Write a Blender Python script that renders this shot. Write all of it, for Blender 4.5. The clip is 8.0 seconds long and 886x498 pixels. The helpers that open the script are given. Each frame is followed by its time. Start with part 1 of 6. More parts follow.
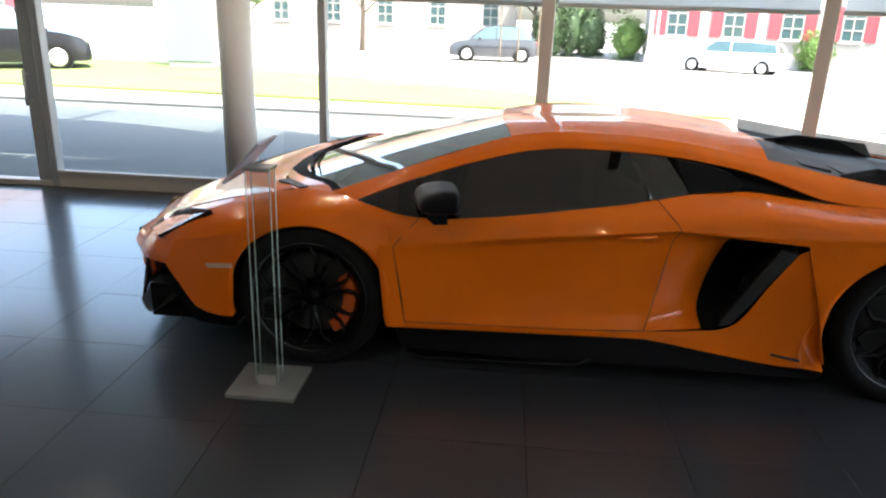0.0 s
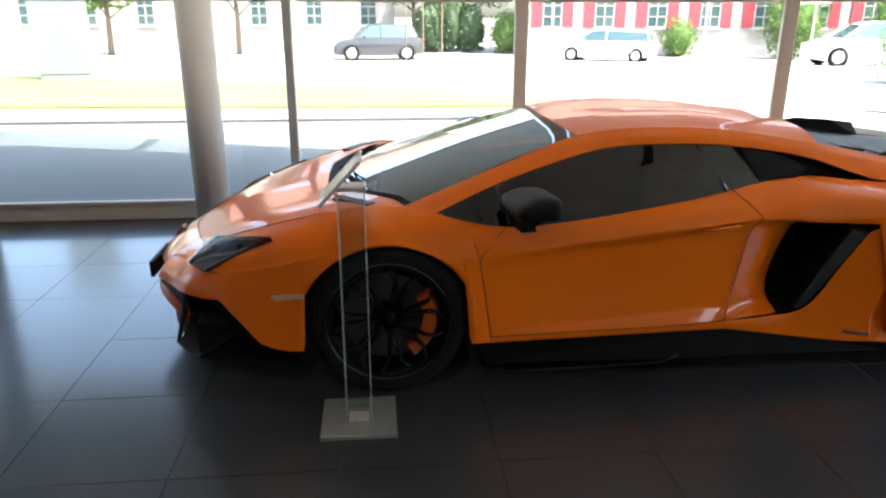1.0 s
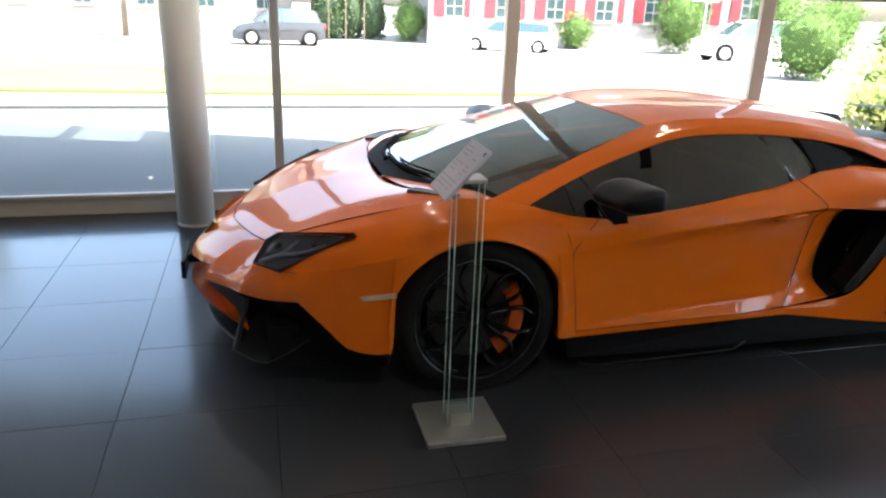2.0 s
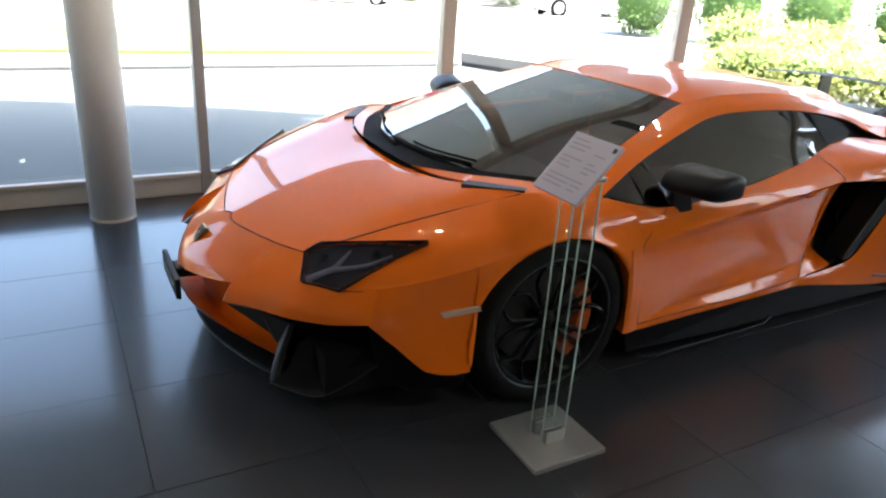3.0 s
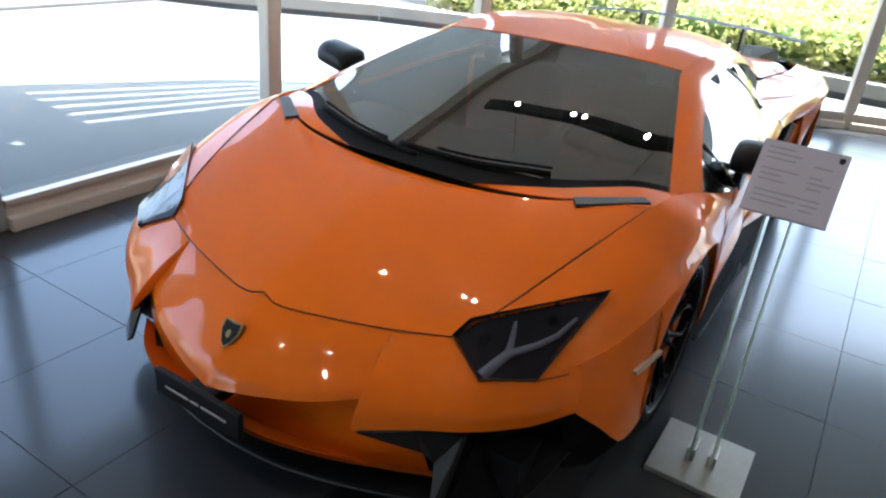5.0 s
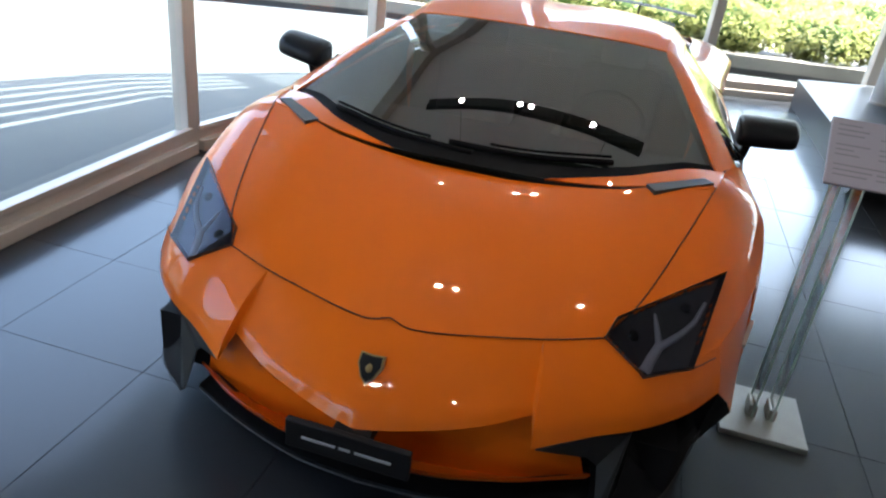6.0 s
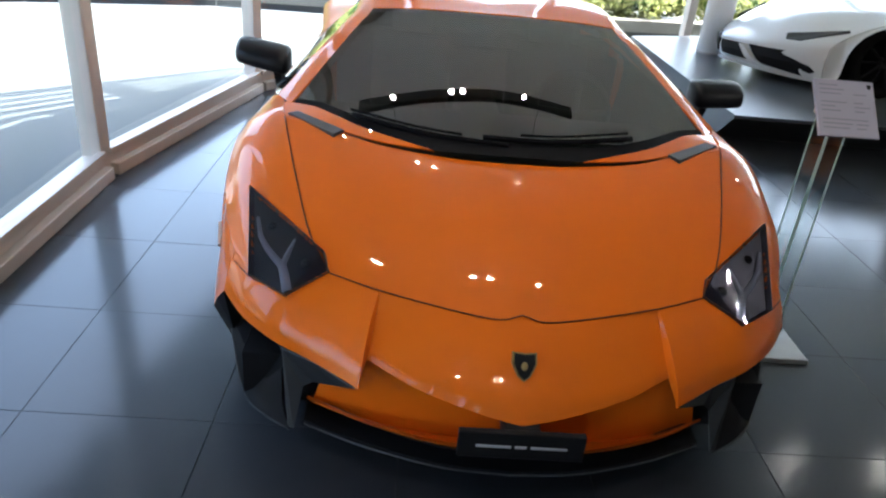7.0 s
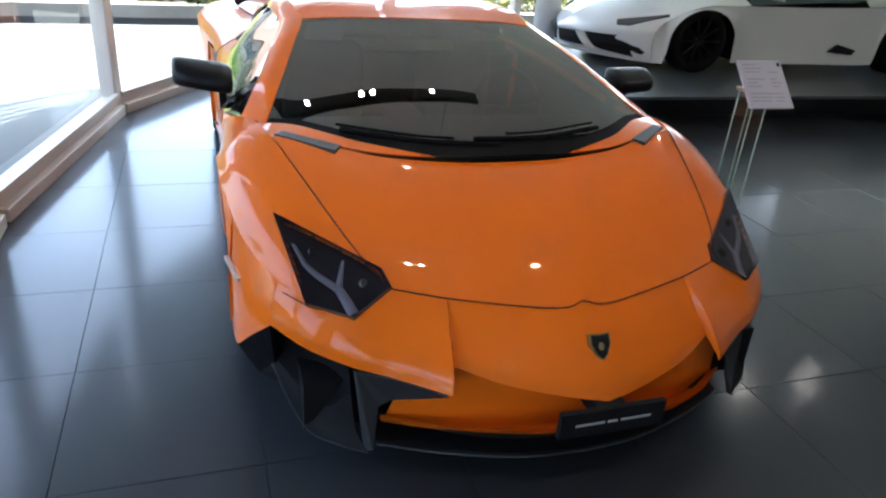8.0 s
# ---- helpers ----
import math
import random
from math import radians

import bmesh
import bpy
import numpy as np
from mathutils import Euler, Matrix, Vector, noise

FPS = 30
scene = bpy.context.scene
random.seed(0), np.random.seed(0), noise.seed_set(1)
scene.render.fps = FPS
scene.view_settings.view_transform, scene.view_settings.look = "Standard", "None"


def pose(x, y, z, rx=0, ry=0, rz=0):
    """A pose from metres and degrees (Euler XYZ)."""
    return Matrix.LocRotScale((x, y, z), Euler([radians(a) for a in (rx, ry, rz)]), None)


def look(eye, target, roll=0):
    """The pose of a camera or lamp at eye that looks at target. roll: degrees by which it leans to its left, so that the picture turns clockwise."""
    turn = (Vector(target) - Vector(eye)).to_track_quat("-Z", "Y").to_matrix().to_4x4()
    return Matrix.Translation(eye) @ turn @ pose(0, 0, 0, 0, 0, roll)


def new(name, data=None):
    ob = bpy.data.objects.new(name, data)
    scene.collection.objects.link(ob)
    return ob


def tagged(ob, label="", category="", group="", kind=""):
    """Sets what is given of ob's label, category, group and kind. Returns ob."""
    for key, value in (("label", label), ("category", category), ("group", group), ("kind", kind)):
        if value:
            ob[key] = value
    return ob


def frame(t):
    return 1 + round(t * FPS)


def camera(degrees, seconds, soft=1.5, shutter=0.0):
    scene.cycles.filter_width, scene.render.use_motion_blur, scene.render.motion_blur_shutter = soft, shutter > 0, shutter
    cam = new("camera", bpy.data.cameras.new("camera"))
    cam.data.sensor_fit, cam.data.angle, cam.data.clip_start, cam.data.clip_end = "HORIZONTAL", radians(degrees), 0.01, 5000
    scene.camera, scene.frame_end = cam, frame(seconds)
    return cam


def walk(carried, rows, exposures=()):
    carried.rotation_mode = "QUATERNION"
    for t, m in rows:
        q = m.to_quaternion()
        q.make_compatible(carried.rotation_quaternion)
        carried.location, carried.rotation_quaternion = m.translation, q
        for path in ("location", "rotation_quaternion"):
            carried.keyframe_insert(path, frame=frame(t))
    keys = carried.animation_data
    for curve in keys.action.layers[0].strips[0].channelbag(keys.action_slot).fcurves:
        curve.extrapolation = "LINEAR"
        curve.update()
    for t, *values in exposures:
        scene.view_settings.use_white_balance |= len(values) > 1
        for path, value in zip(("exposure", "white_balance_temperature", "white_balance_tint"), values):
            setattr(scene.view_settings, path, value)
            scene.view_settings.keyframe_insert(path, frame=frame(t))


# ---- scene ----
cam = camera(64.0, 8.0, soft=2.3)
PATH = [
    (0, (-0.436, -3.888, 1.584), (-0.584, -1.995, 0.956), 2.0),
    (0.5, (-0.872, -3.828, 1.553), (-0.81, -1.912, 0.984), 1.4),
    (1, (-1.302, -3.716, 1.576), (-1.121, -1.825, 0.948), 0.1),
    (1.5, (-1.72, -3.594, 1.566), (-1.288, -1.751, 0.921), 1.9),
    (1.7, (-1.887, -3.562, 1.528), (-1.451, -1.71, 0.905), 1.9),
    (2.8, (-2.612, -2.92, 1.6), (-1.785, -1.268, 0.827), 3.3),
    (3, (-2.798, -2.789, 1.562), (-1.883, -1.177, 0.812), 3.8),
    (3.5, (-3.035, -2.434, 1.556), (-1.918, -0.952, 0.81), 4.4),
    (4, (-3.214, -2.049, 1.557), (-1.826, -0.807, 0.829), 5.1),
    (4.5, (-3.378, -1.682, 1.576), (-1.847, -0.639, 0.824), 4.7),
    (4.7, (-3.392, -1.531, 1.602), (-1.861, -0.536, 0.785), 5.2),
    (5.8, (-3.708, -0.64, 1.578), (-2.011, -0.1, 0.668), 6.7),
    (6, (-3.716, -0.486, 1.567), (-1.977, -0.061, 0.674), 6.9),
    (6.5, (-3.757, -0.129, 1.588), (-1.983, 0.087, 0.691), 7.6),
    (7, (-3.855, 0.324, 1.59), (-2.076, 0.227, 0.68), 5.4),
    (7.5, (-3.834, 0.691, 1.564), (-2.093, 0.332, 0.648), 4.8),
    (8, (-3.783, 1.018, 1.578), (-2.092, 0.405, 0.703), 4.9),
]
walk(cam, [(t, look(eye, target, roll)) for t, eye, target, roll in PATH],
     [(0, 3.45, 6850, 12), (1.5, 3.5, 6850, 12), (3.0, 3.75, 6750, 12), (4.5, 3.78, 6550, 11), (6.0, 3.52, 6350, 10), (8, 3.6, 6200, 10)])

# ---------------------------------------------------------------- world and light
SUN_EL, SUN_DIR = 65.0, (0.75, -0.66)          # the sun stands behind the showroom, over its curved end
world = bpy.data.worlds.new("sky_world")
scene.world = world
world.use_nodes = True
wn = world.node_tree.nodes
wl = world.node_tree.links
sky = wn.new("ShaderNodeTexSky")
sky.sky_type = "NISHITA"
sky.sun_disc = False
sky.dust_density = 4.0
sky.sun_elevation = radians(SUN_EL)
sky.sun_rotation = math.atan2(SUN_DIR[0], SUN_DIR[1])
wl.new(sky.outputs["Color"], wn["Background"].inputs["Color"])
wn["Background"].inputs["Strength"].default_value = 0.15

sun = new("sun", bpy.data.lights.new("sun", "SUN"))
sun.data.energy, sun.data.angle, sun.data.color = 3.0, radians(0.5), (1.0, 0.95, 0.87)
_h = Vector((SUN_DIR[0], SUN_DIR[1], 0)).normalized() * math.cos(radians(SUN_EL))
sun.matrix_world = look((_h.x * 40, _h.y * 40, math.sin(radians(SUN_EL)) * 40), (0, 0, 0))


# ---------------------------------------------------------------- materials
def mat(name, color, rough=0.5, metal=0.0, vary=0.0, scale=8.0, bump=0.0, bump_scale=60.0, coat=0.0, spec=0.5,
        vary_rough=0.0, piece=0.0, coat_rough=0.03, coat_ior=1.5, coat_tint=(1, 1, 1)):
    """A surface with two scales of colour variation and fine relief."""
    m = bpy.data.materials.new(name)
    m.use_nodes = True
    n, l = m.node_tree.nodes, m.node_tree.links
    b = n["Principled BSDF"]
    b.inputs["Base Color"].default_value = (*color, 1)
    b.inputs["Roughness"].default_value = rough
    b.inputs["Metallic"].default_value = metal
    b.inputs["Specular IOR Level"].default_value = spec
    b.inputs["Coat Weight"].default_value = coat
    b.inputs["Coat Roughness"].default_value = coat_rough
    b.inputs["Coat IOR"].default_value = coat_ior
    b.inputs["Coat Tint"].default_value = (*coat_tint, 1)
    co = n.new("ShaderNodeTexCoord")
    if vary or vary_rough or piece:
        big = n.new("ShaderNodeTexNoise")
        big.inputs["Scale"].default_value, big.inputs["Detail"].default_value = scale, 3
        fine = n.new("ShaderNodeTexNoise")
        fine.inputs["Scale"].default_value, fine.inputs["Detail"].default_value = scale * 14, 2
        for t in (big, fine):
            l.new(co.outputs["Object"], t.inputs["Vector"])
        add = n.new("ShaderNodeMath")
        add.operation = "MULTIPLY_ADD"
        l.new(fine.outputs["Fac"], add.inputs[0])
        add.inputs[1].default_value = 0.5
        l.new(big.outputs["Fac"], add.inputs[2])
        top = add.outputs[0]
        if piece:
            info = n.new("ShaderNodeObjectInfo")
            pa = n.new("ShaderNodeMath")
            pa.operation = "MULTIPLY_ADD"
            l.new(info.outputs["Random"], pa.inputs[0])
            pa.inputs[1].default_value = piece
            l.new(top, pa.inputs[2])
            top = pa.outputs[0]
        ramp = n.new("ShaderNodeMapRange")
        l.new(top, ramp.inputs["Value"])
        ramp.inputs["From Min"].default_value, ramp.inputs["From Max"].default_value = 0.4, 1.1 + piece
        ramp.inputs["To Min"].default_value, ramp.inputs["To Max"].default_value = 1 - vary, 1 + vary
        mul = n.new("ShaderNodeVectorMath")
        mul.operation = "SCALE"
        mul.inputs[0].default_value = color
        l.new(ramp.outputs[0], mul.inputs["Scale"])
        l.new(mul.outputs[0], b.inputs["Base Color"])
        if vary_rough:
            rr = n.new("ShaderNodeMapRange")
            l.new(big.outputs["Fac"], rr.inputs["Value"])
            rr.inputs["From Min"].default_value, rr.inputs["From Max"].default_value = 0.3, 0.7
            rr.inputs["To Min"].default_value, rr.inputs["To Max"].default_value = rough - vary_rough, rough + vary_rough
            l.new(rr.outputs[0], b.inputs["Roughness"])
    if bump:
        bn = n.new("ShaderNodeTexNoise")
        bn.inputs["Scale"].default_value, bn.inputs["Detail"].default_value = bump_scale, 4
        l.new(co.outputs["Object"], bn.inputs["Vector"])
        bp = n.new("ShaderNodeBump")
        bp.inputs["Strength"].default_value, bp.inputs["Distance"].default_value = bump, 0.01
        l.new(bn.outputs["Fac"], bp.inputs["Height"])
        l.new(bp.outputs[0], b.inputs["Normal"])
    return m


def pane_mat(name, tint, rough=0.0, ior=1.45):
    """Thin sheet glass: see-through with a tint, mirror gloss by the angle."""
    m = bpy.data.materials.new(name)
    m.use_nodes = True
    n, l = m.node_tree.nodes, m.node_tree.links
    n.remove(n["Principled BSDF"])
    tr = n.new("ShaderNodeBsdfTransparent")
    tr.inputs["Color"].default_value = (*tint, 1)
    gl = n.new("ShaderNodeBsdfGlossy")
    gl.inputs["Roughness"].default_value = rough
    gl.inputs["Color"].default_value = (1, 1, 1, 1)
    lw = n.new("ShaderNodeLayerWeight")
    po = n.new("ShaderNodeMath")
    po.operation, po.inputs[1].default_value = "POWER", 5.0
    l.new(lw.outputs["Facing"], po.inputs[0])
    f0 = ((ior - 1) / (ior + 1)) ** 2
    fr = n.new("ShaderNodeMapRange")
    fr.inputs["To Min"].default_value, fr.inputs["To Max"].default_value = f0, 1.0
    l.new(po.outputs[0], fr.inputs["Value"])
    mx = n.new("ShaderNodeMixShader")
    l.new(fr.outputs[0], mx.inputs[0])
    l.new(tr.outputs[0], mx.inputs[1])
    l.new(gl.outputs[0], mx.inputs[2])
    l.new(mx.outputs[0], n["Material Output"].inputs["Surface"])
    return m


def glow_mat(name, color, strength):
    m = bpy.data.materials.new(name)
    m.use_nodes = True
    b = m.node_tree.nodes["Principled BSDF"]
    b.inputs["Base Color"].default_value = (*color, 1)
    b.inputs["Emission Color"].default_value = (*color, 1)
    b.inputs["Emission Strength"].default_value = strength
    return m


def cloth_mat(name, color, through_light):
    m = mat(name, color, 0.9, vary=0.05, scale=3, bump=0.1, bump_scale=400)
    n, l = m.node_tree.nodes, m.node_tree.links
    t = n.new("ShaderNodeBsdfTranslucent")
    t.inputs["Color"].default_value = (*color, 1)
    mx = n.new("ShaderNodeMixShader")
    mx.inputs[0].default_value = through_light
    l.new(n["Principled BSDF"].outputs[0], mx.inputs[1])
    l.new(t.outputs[0], mx.inputs[2])
    l.new(mx.outputs[0], n["Material Output"].inputs["Surface"])
    return m


PAINT = mat("orange_pearl_paint", (0.645, 0.125, 0.0065), 0.34, 0.0, vary=0.03, scale=2.0, coat=0.58, coat_rough=0.015, spec=0.04)
PAINT_WHITE = mat("white_paint", (0.60, 0.60, 0.585), 0.35, vary=0.03, scale=2, coat=0.8)
BLACK_GLOSS = mat("black_gloss", (0.012, 0.012, 0.013), 0.12, vary=0.1, scale=5, coat=0.4)
BLACK_SATIN = mat("black_satin_plastic", (0.007, 0.007, 0.008), 0.55, vary=0.25, scale=12, bump=0.03, bump_scale=500, spec=0.15)
CARBON = mat("dark_carbon", (0.014, 0.015, 0.017), 0.4, vary=0.4, scale=40, bump=0.05, bump_scale=300)
BLADE_GREY = mat("dark_grey_composite", (0.014, 0.0145, 0.016), 0.5, vary=0.2, scale=20, bump=0.03, bump_scale=400)
SCOOP_DARK = mat("dark_scoop_composite", (0.006, 0.006, 0.007), 0.55, vary=0.2, scale=20, spec=0.12)
# paler grey that paints the highlight along the splitter's front edge
EDGE_GLINT = mat("painted_edge_glint", (0.055, 0.055, 0.058), 0.4, vary=0.2, scale=30)
COWL_BLACK = mat("matt_black_cowl", (0.005, 0.005, 0.006), 0.65, vary=0.2, scale=20, bump=0.03, bump_scale=400, spec=0.06)
RUBBER = mat("tyre_rubber", (0.007, 0.007, 0.007), 0.85, spec=0.1, vary=0.3, scale=20, bump=0.2, bump_scale=200)
RIM_BLACK = mat("rim_black", (0.0035, 0.0035, 0.004), 0.42, 0.0, vary=0.1, scale=20, spec=0.05)
RIM_EDGE = mat("rim_machined_edge", (0.07, 0.07, 0.075), 0.3, 0.9, vary=0.1, scale=40)
CALIPER = mat("caliper_orange", (0.36, 0.058, 0.009), 0.35, vary=0.08, scale=20)
STEEL = mat("brushed_steel", (0.5, 0.49, 0.47), 0.35, 0.9, vary=0.12, scale=15, bump=0.05, bump_scale=300)
DISC = mat("brake_disc", (0.03, 0.03, 0.03), 0.45, 0.5, vary=0.2, scale=50)
GOLD = mat("gold_trim", (0.26, 0.19, 0.08), 0.4, 0.7, vary=0.1, scale=60)
LAMP_DARK = mat("headlamp_housing", (0.010, 0.010, 0.013), 0.3, vary=0.15, scale=8, coat=0.4)
VENT_GREY = mat("cowl_vent_grey", (0.022, 0.021, 0.021), 0.5, 0.0, vary=0.15, scale=20)
LAMP_GREY = mat("grey_headlamp_lens", (0.07, 0.072, 0.075), 0.25, vary=0.15, scale=20, coat=0.4)
LAMP_Y = mat("headlamp_light_guide", (0.25, 0.26, 0.285), 0.35, vary=0.1, scale=40)
AMBER = mat("side_marker_lens", (0.50, 0.36, 0.27), 0.3, vary=0.1, scale=40, coat=0.5)
SEAM = mat("panel_gap", (0.018, 0.006, 0.003), 0.8, vary=0.1)
INTERIOR = mat("cabin_leather", (0.012, 0.012, 0.013), 0.6, vary=0.2, scale=15, bump=0.1, bump_scale=250)
GLASS_FACADE = pane_mat("facade_glass", (0.90, 0.96, 0.94))
GLASS_WS = pane_mat("windscreen_glass", (0.24, 0.28, 0.245), ior=2.6)
GLASS_SIDE = pane_mat("tinted_side_glass", (0.06, 0.065, 0.065), ior=1.95)
GLASS_LAMP = pane_mat("headlamp_cover", (0.55, 0.55, 0.62), ior=1.28)
GLASS_STAND = pane_mat("stand_glass", (0.93, 0.955, 0.945), ior=1.32)
WALL_STONE = mat("weathered_wall_stone", (0.17, 0.158, 0.14), 0.9, vary=0.2, scale=2, bump=0.3, bump_scale=40)
# darkened stone: the shade line of kerb and wall foot is in the colour
KERB_SHADE = mat("shade_dark_kerb_stone", (0.045, 0.045, 0.047), 0.85, vary=0.2, scale=3, bump=0.2, bump_scale=60)
GLASS_EDGE = cloth_mat("glass_edge_green", (0.58, 0.70, 0.66), 0.5)
MIRROR_SHELL = mat("mirror_shell_black", (0.005, 0.005, 0.007), 0.42, vary=0.1, scale=10, bump=0.02, bump_scale=400, spec=0.18)
MIRROR = mat("mirror_silver", (0.85, 0.85, 0.85), 0.02, 1.0)
# the coat tint puts the sky's blue cast into the tiles' reflection
TILE = mat("anthracite_floor_tile", (0.034, 0.030, 0.031), 0.42, vary=0.07, scale=1.2, bump=0.008, bump_scale=220, vary_rough=0.012, piece=0.12, spec=0.12, coat=1.0, coat_rough=0.15, coat_ior=1.30, coat_tint=(0.82, 0.93, 1.0))
GROUT = mat("dark_grout", (0.020, 0.020, 0.022), 0.85, vary=0.2, scale=30)
FRAME = mat("window_frame_alu", (0.52, 0.47, 0.42), 0.42, 0.15, vary=0.05, scale=6, bump=0.02, bump_scale=300)
FRAME_DARK = mat("window_frame_grey", (0.36, 0.36, 0.36), 0.45, 0.3, vary=0.06, scale=6)
COLUMN = mat("column_grey_paint", (0.84, 0.83, 0.81), 0.45, vary=0.05, scale=4, bump=0.02, bump_scale=120)
PLASTER = mat("wall_plaster", (0.80, 0.79, 0.77), 0.85, vary=0.06, scale=3, bump=0.1, bump_scale=120)
PLASTER_DARK = mat("rear_wall_paint", (0.80, 0.79, 0.77), 0.7, vary=0.08, scale=3, bump=0.05, bump_scale=120)
CEILING = mat("ceiling_board", (0.72, 0.705, 0.675), 0.9, vary=0.05, scale=2, bump=0.05, bump_scale=80)
BLIND = cloth_mat("screen_blind_cloth", (0.70, 0.71, 0.71), 0.65)
CONCRETE = mat("concrete", (0.40, 0.39, 0.37), 0.85, vary=0.12, scale=2, bump=0.2, bump_scale=60)
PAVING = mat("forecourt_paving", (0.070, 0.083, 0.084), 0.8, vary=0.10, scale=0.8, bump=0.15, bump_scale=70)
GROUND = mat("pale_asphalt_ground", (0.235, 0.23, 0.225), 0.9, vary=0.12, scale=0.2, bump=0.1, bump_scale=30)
GRASS = mat("mown_grass", (0.09, 0.122, 0.026), 0.95, vary=0.4, scale=0.6, bump=0.5, bump_scale=60)
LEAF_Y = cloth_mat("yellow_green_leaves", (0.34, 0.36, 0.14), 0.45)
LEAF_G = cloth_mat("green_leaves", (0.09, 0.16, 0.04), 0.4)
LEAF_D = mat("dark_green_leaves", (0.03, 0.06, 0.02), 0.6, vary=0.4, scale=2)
BARK = mat("tree_bark", (0.12, 0.09, 0.065), 0.9, vary=0.3, scale=8, bump=0.5, bump_scale=30)
RENDER_WHITE = mat("house_render", (0.30, 0.28, 0.26), 0.9, vary=0.06, scale=0.8, bump=0.1, bump_scale=40)
SHUTTER = mat("red_shutter", (0.24, 0.025, 0.035), 0.6, vary=0.12, scale=3, bump=0.1, bump_scale=80)
ROOF_TILE = mat("roof_tiles", (0.16, 0.09, 0.07), 0.8, vary=0.25, scale=2, bump=0.3, bump_scale=20)
WIN_DARK = mat("far_window_glass", (0.03, 0.06, 0.065), 0.08, vary=0.1, coat=0.3)
PYLON_BLUE = mat("pylon_blue_grey", (0.11, 0.14, 0.145), 0.45, vary=0.05, scale=1.5)
PODIUM = mat("podium_grey_laminate", (0.05, 0.056, 0.062), 0.36, vary=0.08, scale=3, bump=0.01, bump_scale=200)
PODIUM_SIDE = mat("podium_dark_plinth", (0.02, 0.02, 0.022), 0.5, vary=0.1, scale=5)
PAPER = mat("printed_card", (0.36, 0.34, 0.415), 0.5, vary=0.03, scale=10, coat=0.2)
INK = mat("grey_print", (0.24, 0.23, 0.26), 0.6)
PRINT_GREY = mat("pale_grey_print", (0.30, 0.30, 0.31), 0.6, vary=0.05)
PLATE_STEEL = mat("stand_base_steel", (0.33, 0.33, 0.315), 0.38, 0.6, vary=0.1, scale=12, bump=0.04, bump_scale=250)
SILVER_PAINT = mat("grey_car_paint", (0.035, 0.036, 0.042), 0.35, 0.4, vary=0.05, coat=0.8)
CAR_BLACK = mat("black_car_paint", (0.006, 0.006, 0.008), 0.3, vary=0.05, coat=0.35, spec=0.3)
CAR_WHITE = mat("white_car_paint", (0.70, 0.72, 0.74), 0.3, vary=0.03, coat=0.8)
SIGN_BLUE = mat("sign_blue", (0.03, 0.10, 0.45), 0.5)
SPOT = glow_mat("spot_lamp_glass", (1.0, 0.93, 0.82), 60.0)
SPOT_BODY = mat("track_black", (0.01, 0.01, 0.01), 0.5, vary=0.1)


# ---------------------------------------------------------------- mesh helpers
def mesh_of(name, bm, material, smooth=False):
    me = bpy.data.meshes.new(name)
    bm.to_mesh(me)
    bm.free()
    me.materials.append(material)
    if smooth:
        me.polygons.foreach_set("use_smooth", [True] * len(me.polygons))
    me.update()
    return me


def part(name, bm, material, parent=None, label="", smooth=False):
    ob = new(name, mesh_of(name, bm, material, smooth))
    if parent is not None:
        ob.parent = parent
    return tagged(ob, label) if label else ob


def thing(name, label, category, at=(0, 0, 0), turn=0.0, group="", kind=""):
    ob = new(name)
    ob.matrix_world = pose(*at, 0, 0, turn)
    return tagged(ob, label, category, group, kind)


def box(bm, x0, x1, y0, y1, z0, z1, bevel=0.0, m=None):
    r = bmesh.ops.create_cube(bm, size=1.0)
    vs = r["verts"]
    for v in vs:
        v.co = Vector(((x0 + x1) / 2 + v.co.x * (x1 - x0), (y0 + y1) / 2 + v.co.y * (y1 - y0), (z0 + z1) / 2 + v.co.z * (z1 - z0)))
    if bevel:
        es = list({e for v in vs for e in v.link_edges})
        r = bmesh.ops.bevel(bm, geom=es, offset=bevel, segments=2, affect="EDGES", profile=0.5)
        vs = list({v for f in r["faces"] for v in f.verts} | {v for v in vs if v.is_valid})
    if m is not None:
        bmesh.ops.transform(bm, matrix=m, verts=vs)
    return bm


def boxed(*a, **k):
    return box(bmesh.new(), *a, **k)


def tube(bm, pts, r, seg=8, closed=False):
    """A round bar along points."""
    pts = [Vector(p) for p in pts]
    n = len(pts)
    rings = []
    for i, p in enumerate(pts):
        a = pts[(i - 1) % n] if closed or i > 0 else p
        b = pts[(i + 1) % n] if closed or i < n - 1 else p
        d = (b - a).normalized()
        up = Vector((0, 0, 1)) if abs(d.z) < 0.9 else Vector((1, 0, 0))
        u = d.cross(up).normalized()
        w = d.cross(u)
        rr = r[i] if isinstance(r, (list, tuple)) else r
        rings.append([bm.verts.new(p + (u * math.cos(2 * math.pi * k / seg) + w * math.sin(2 * math.pi * k / seg)) * rr) for k in range(seg)])
    for i in range(n if closed else n - 1):
        a, b = rings[i], rings[(i + 1) % n]
        for k in range(seg):
            bm.faces.new((a[k], a[(k + 1) % seg], b[(k + 1) % seg], b[k]))
    if not closed:
        bm.faces.new(rings[0][::-1])
        bm.faces.new(rings[-1])
    bmesh.ops.recalc_face_normals(bm, faces=bm.faces)
    return bm


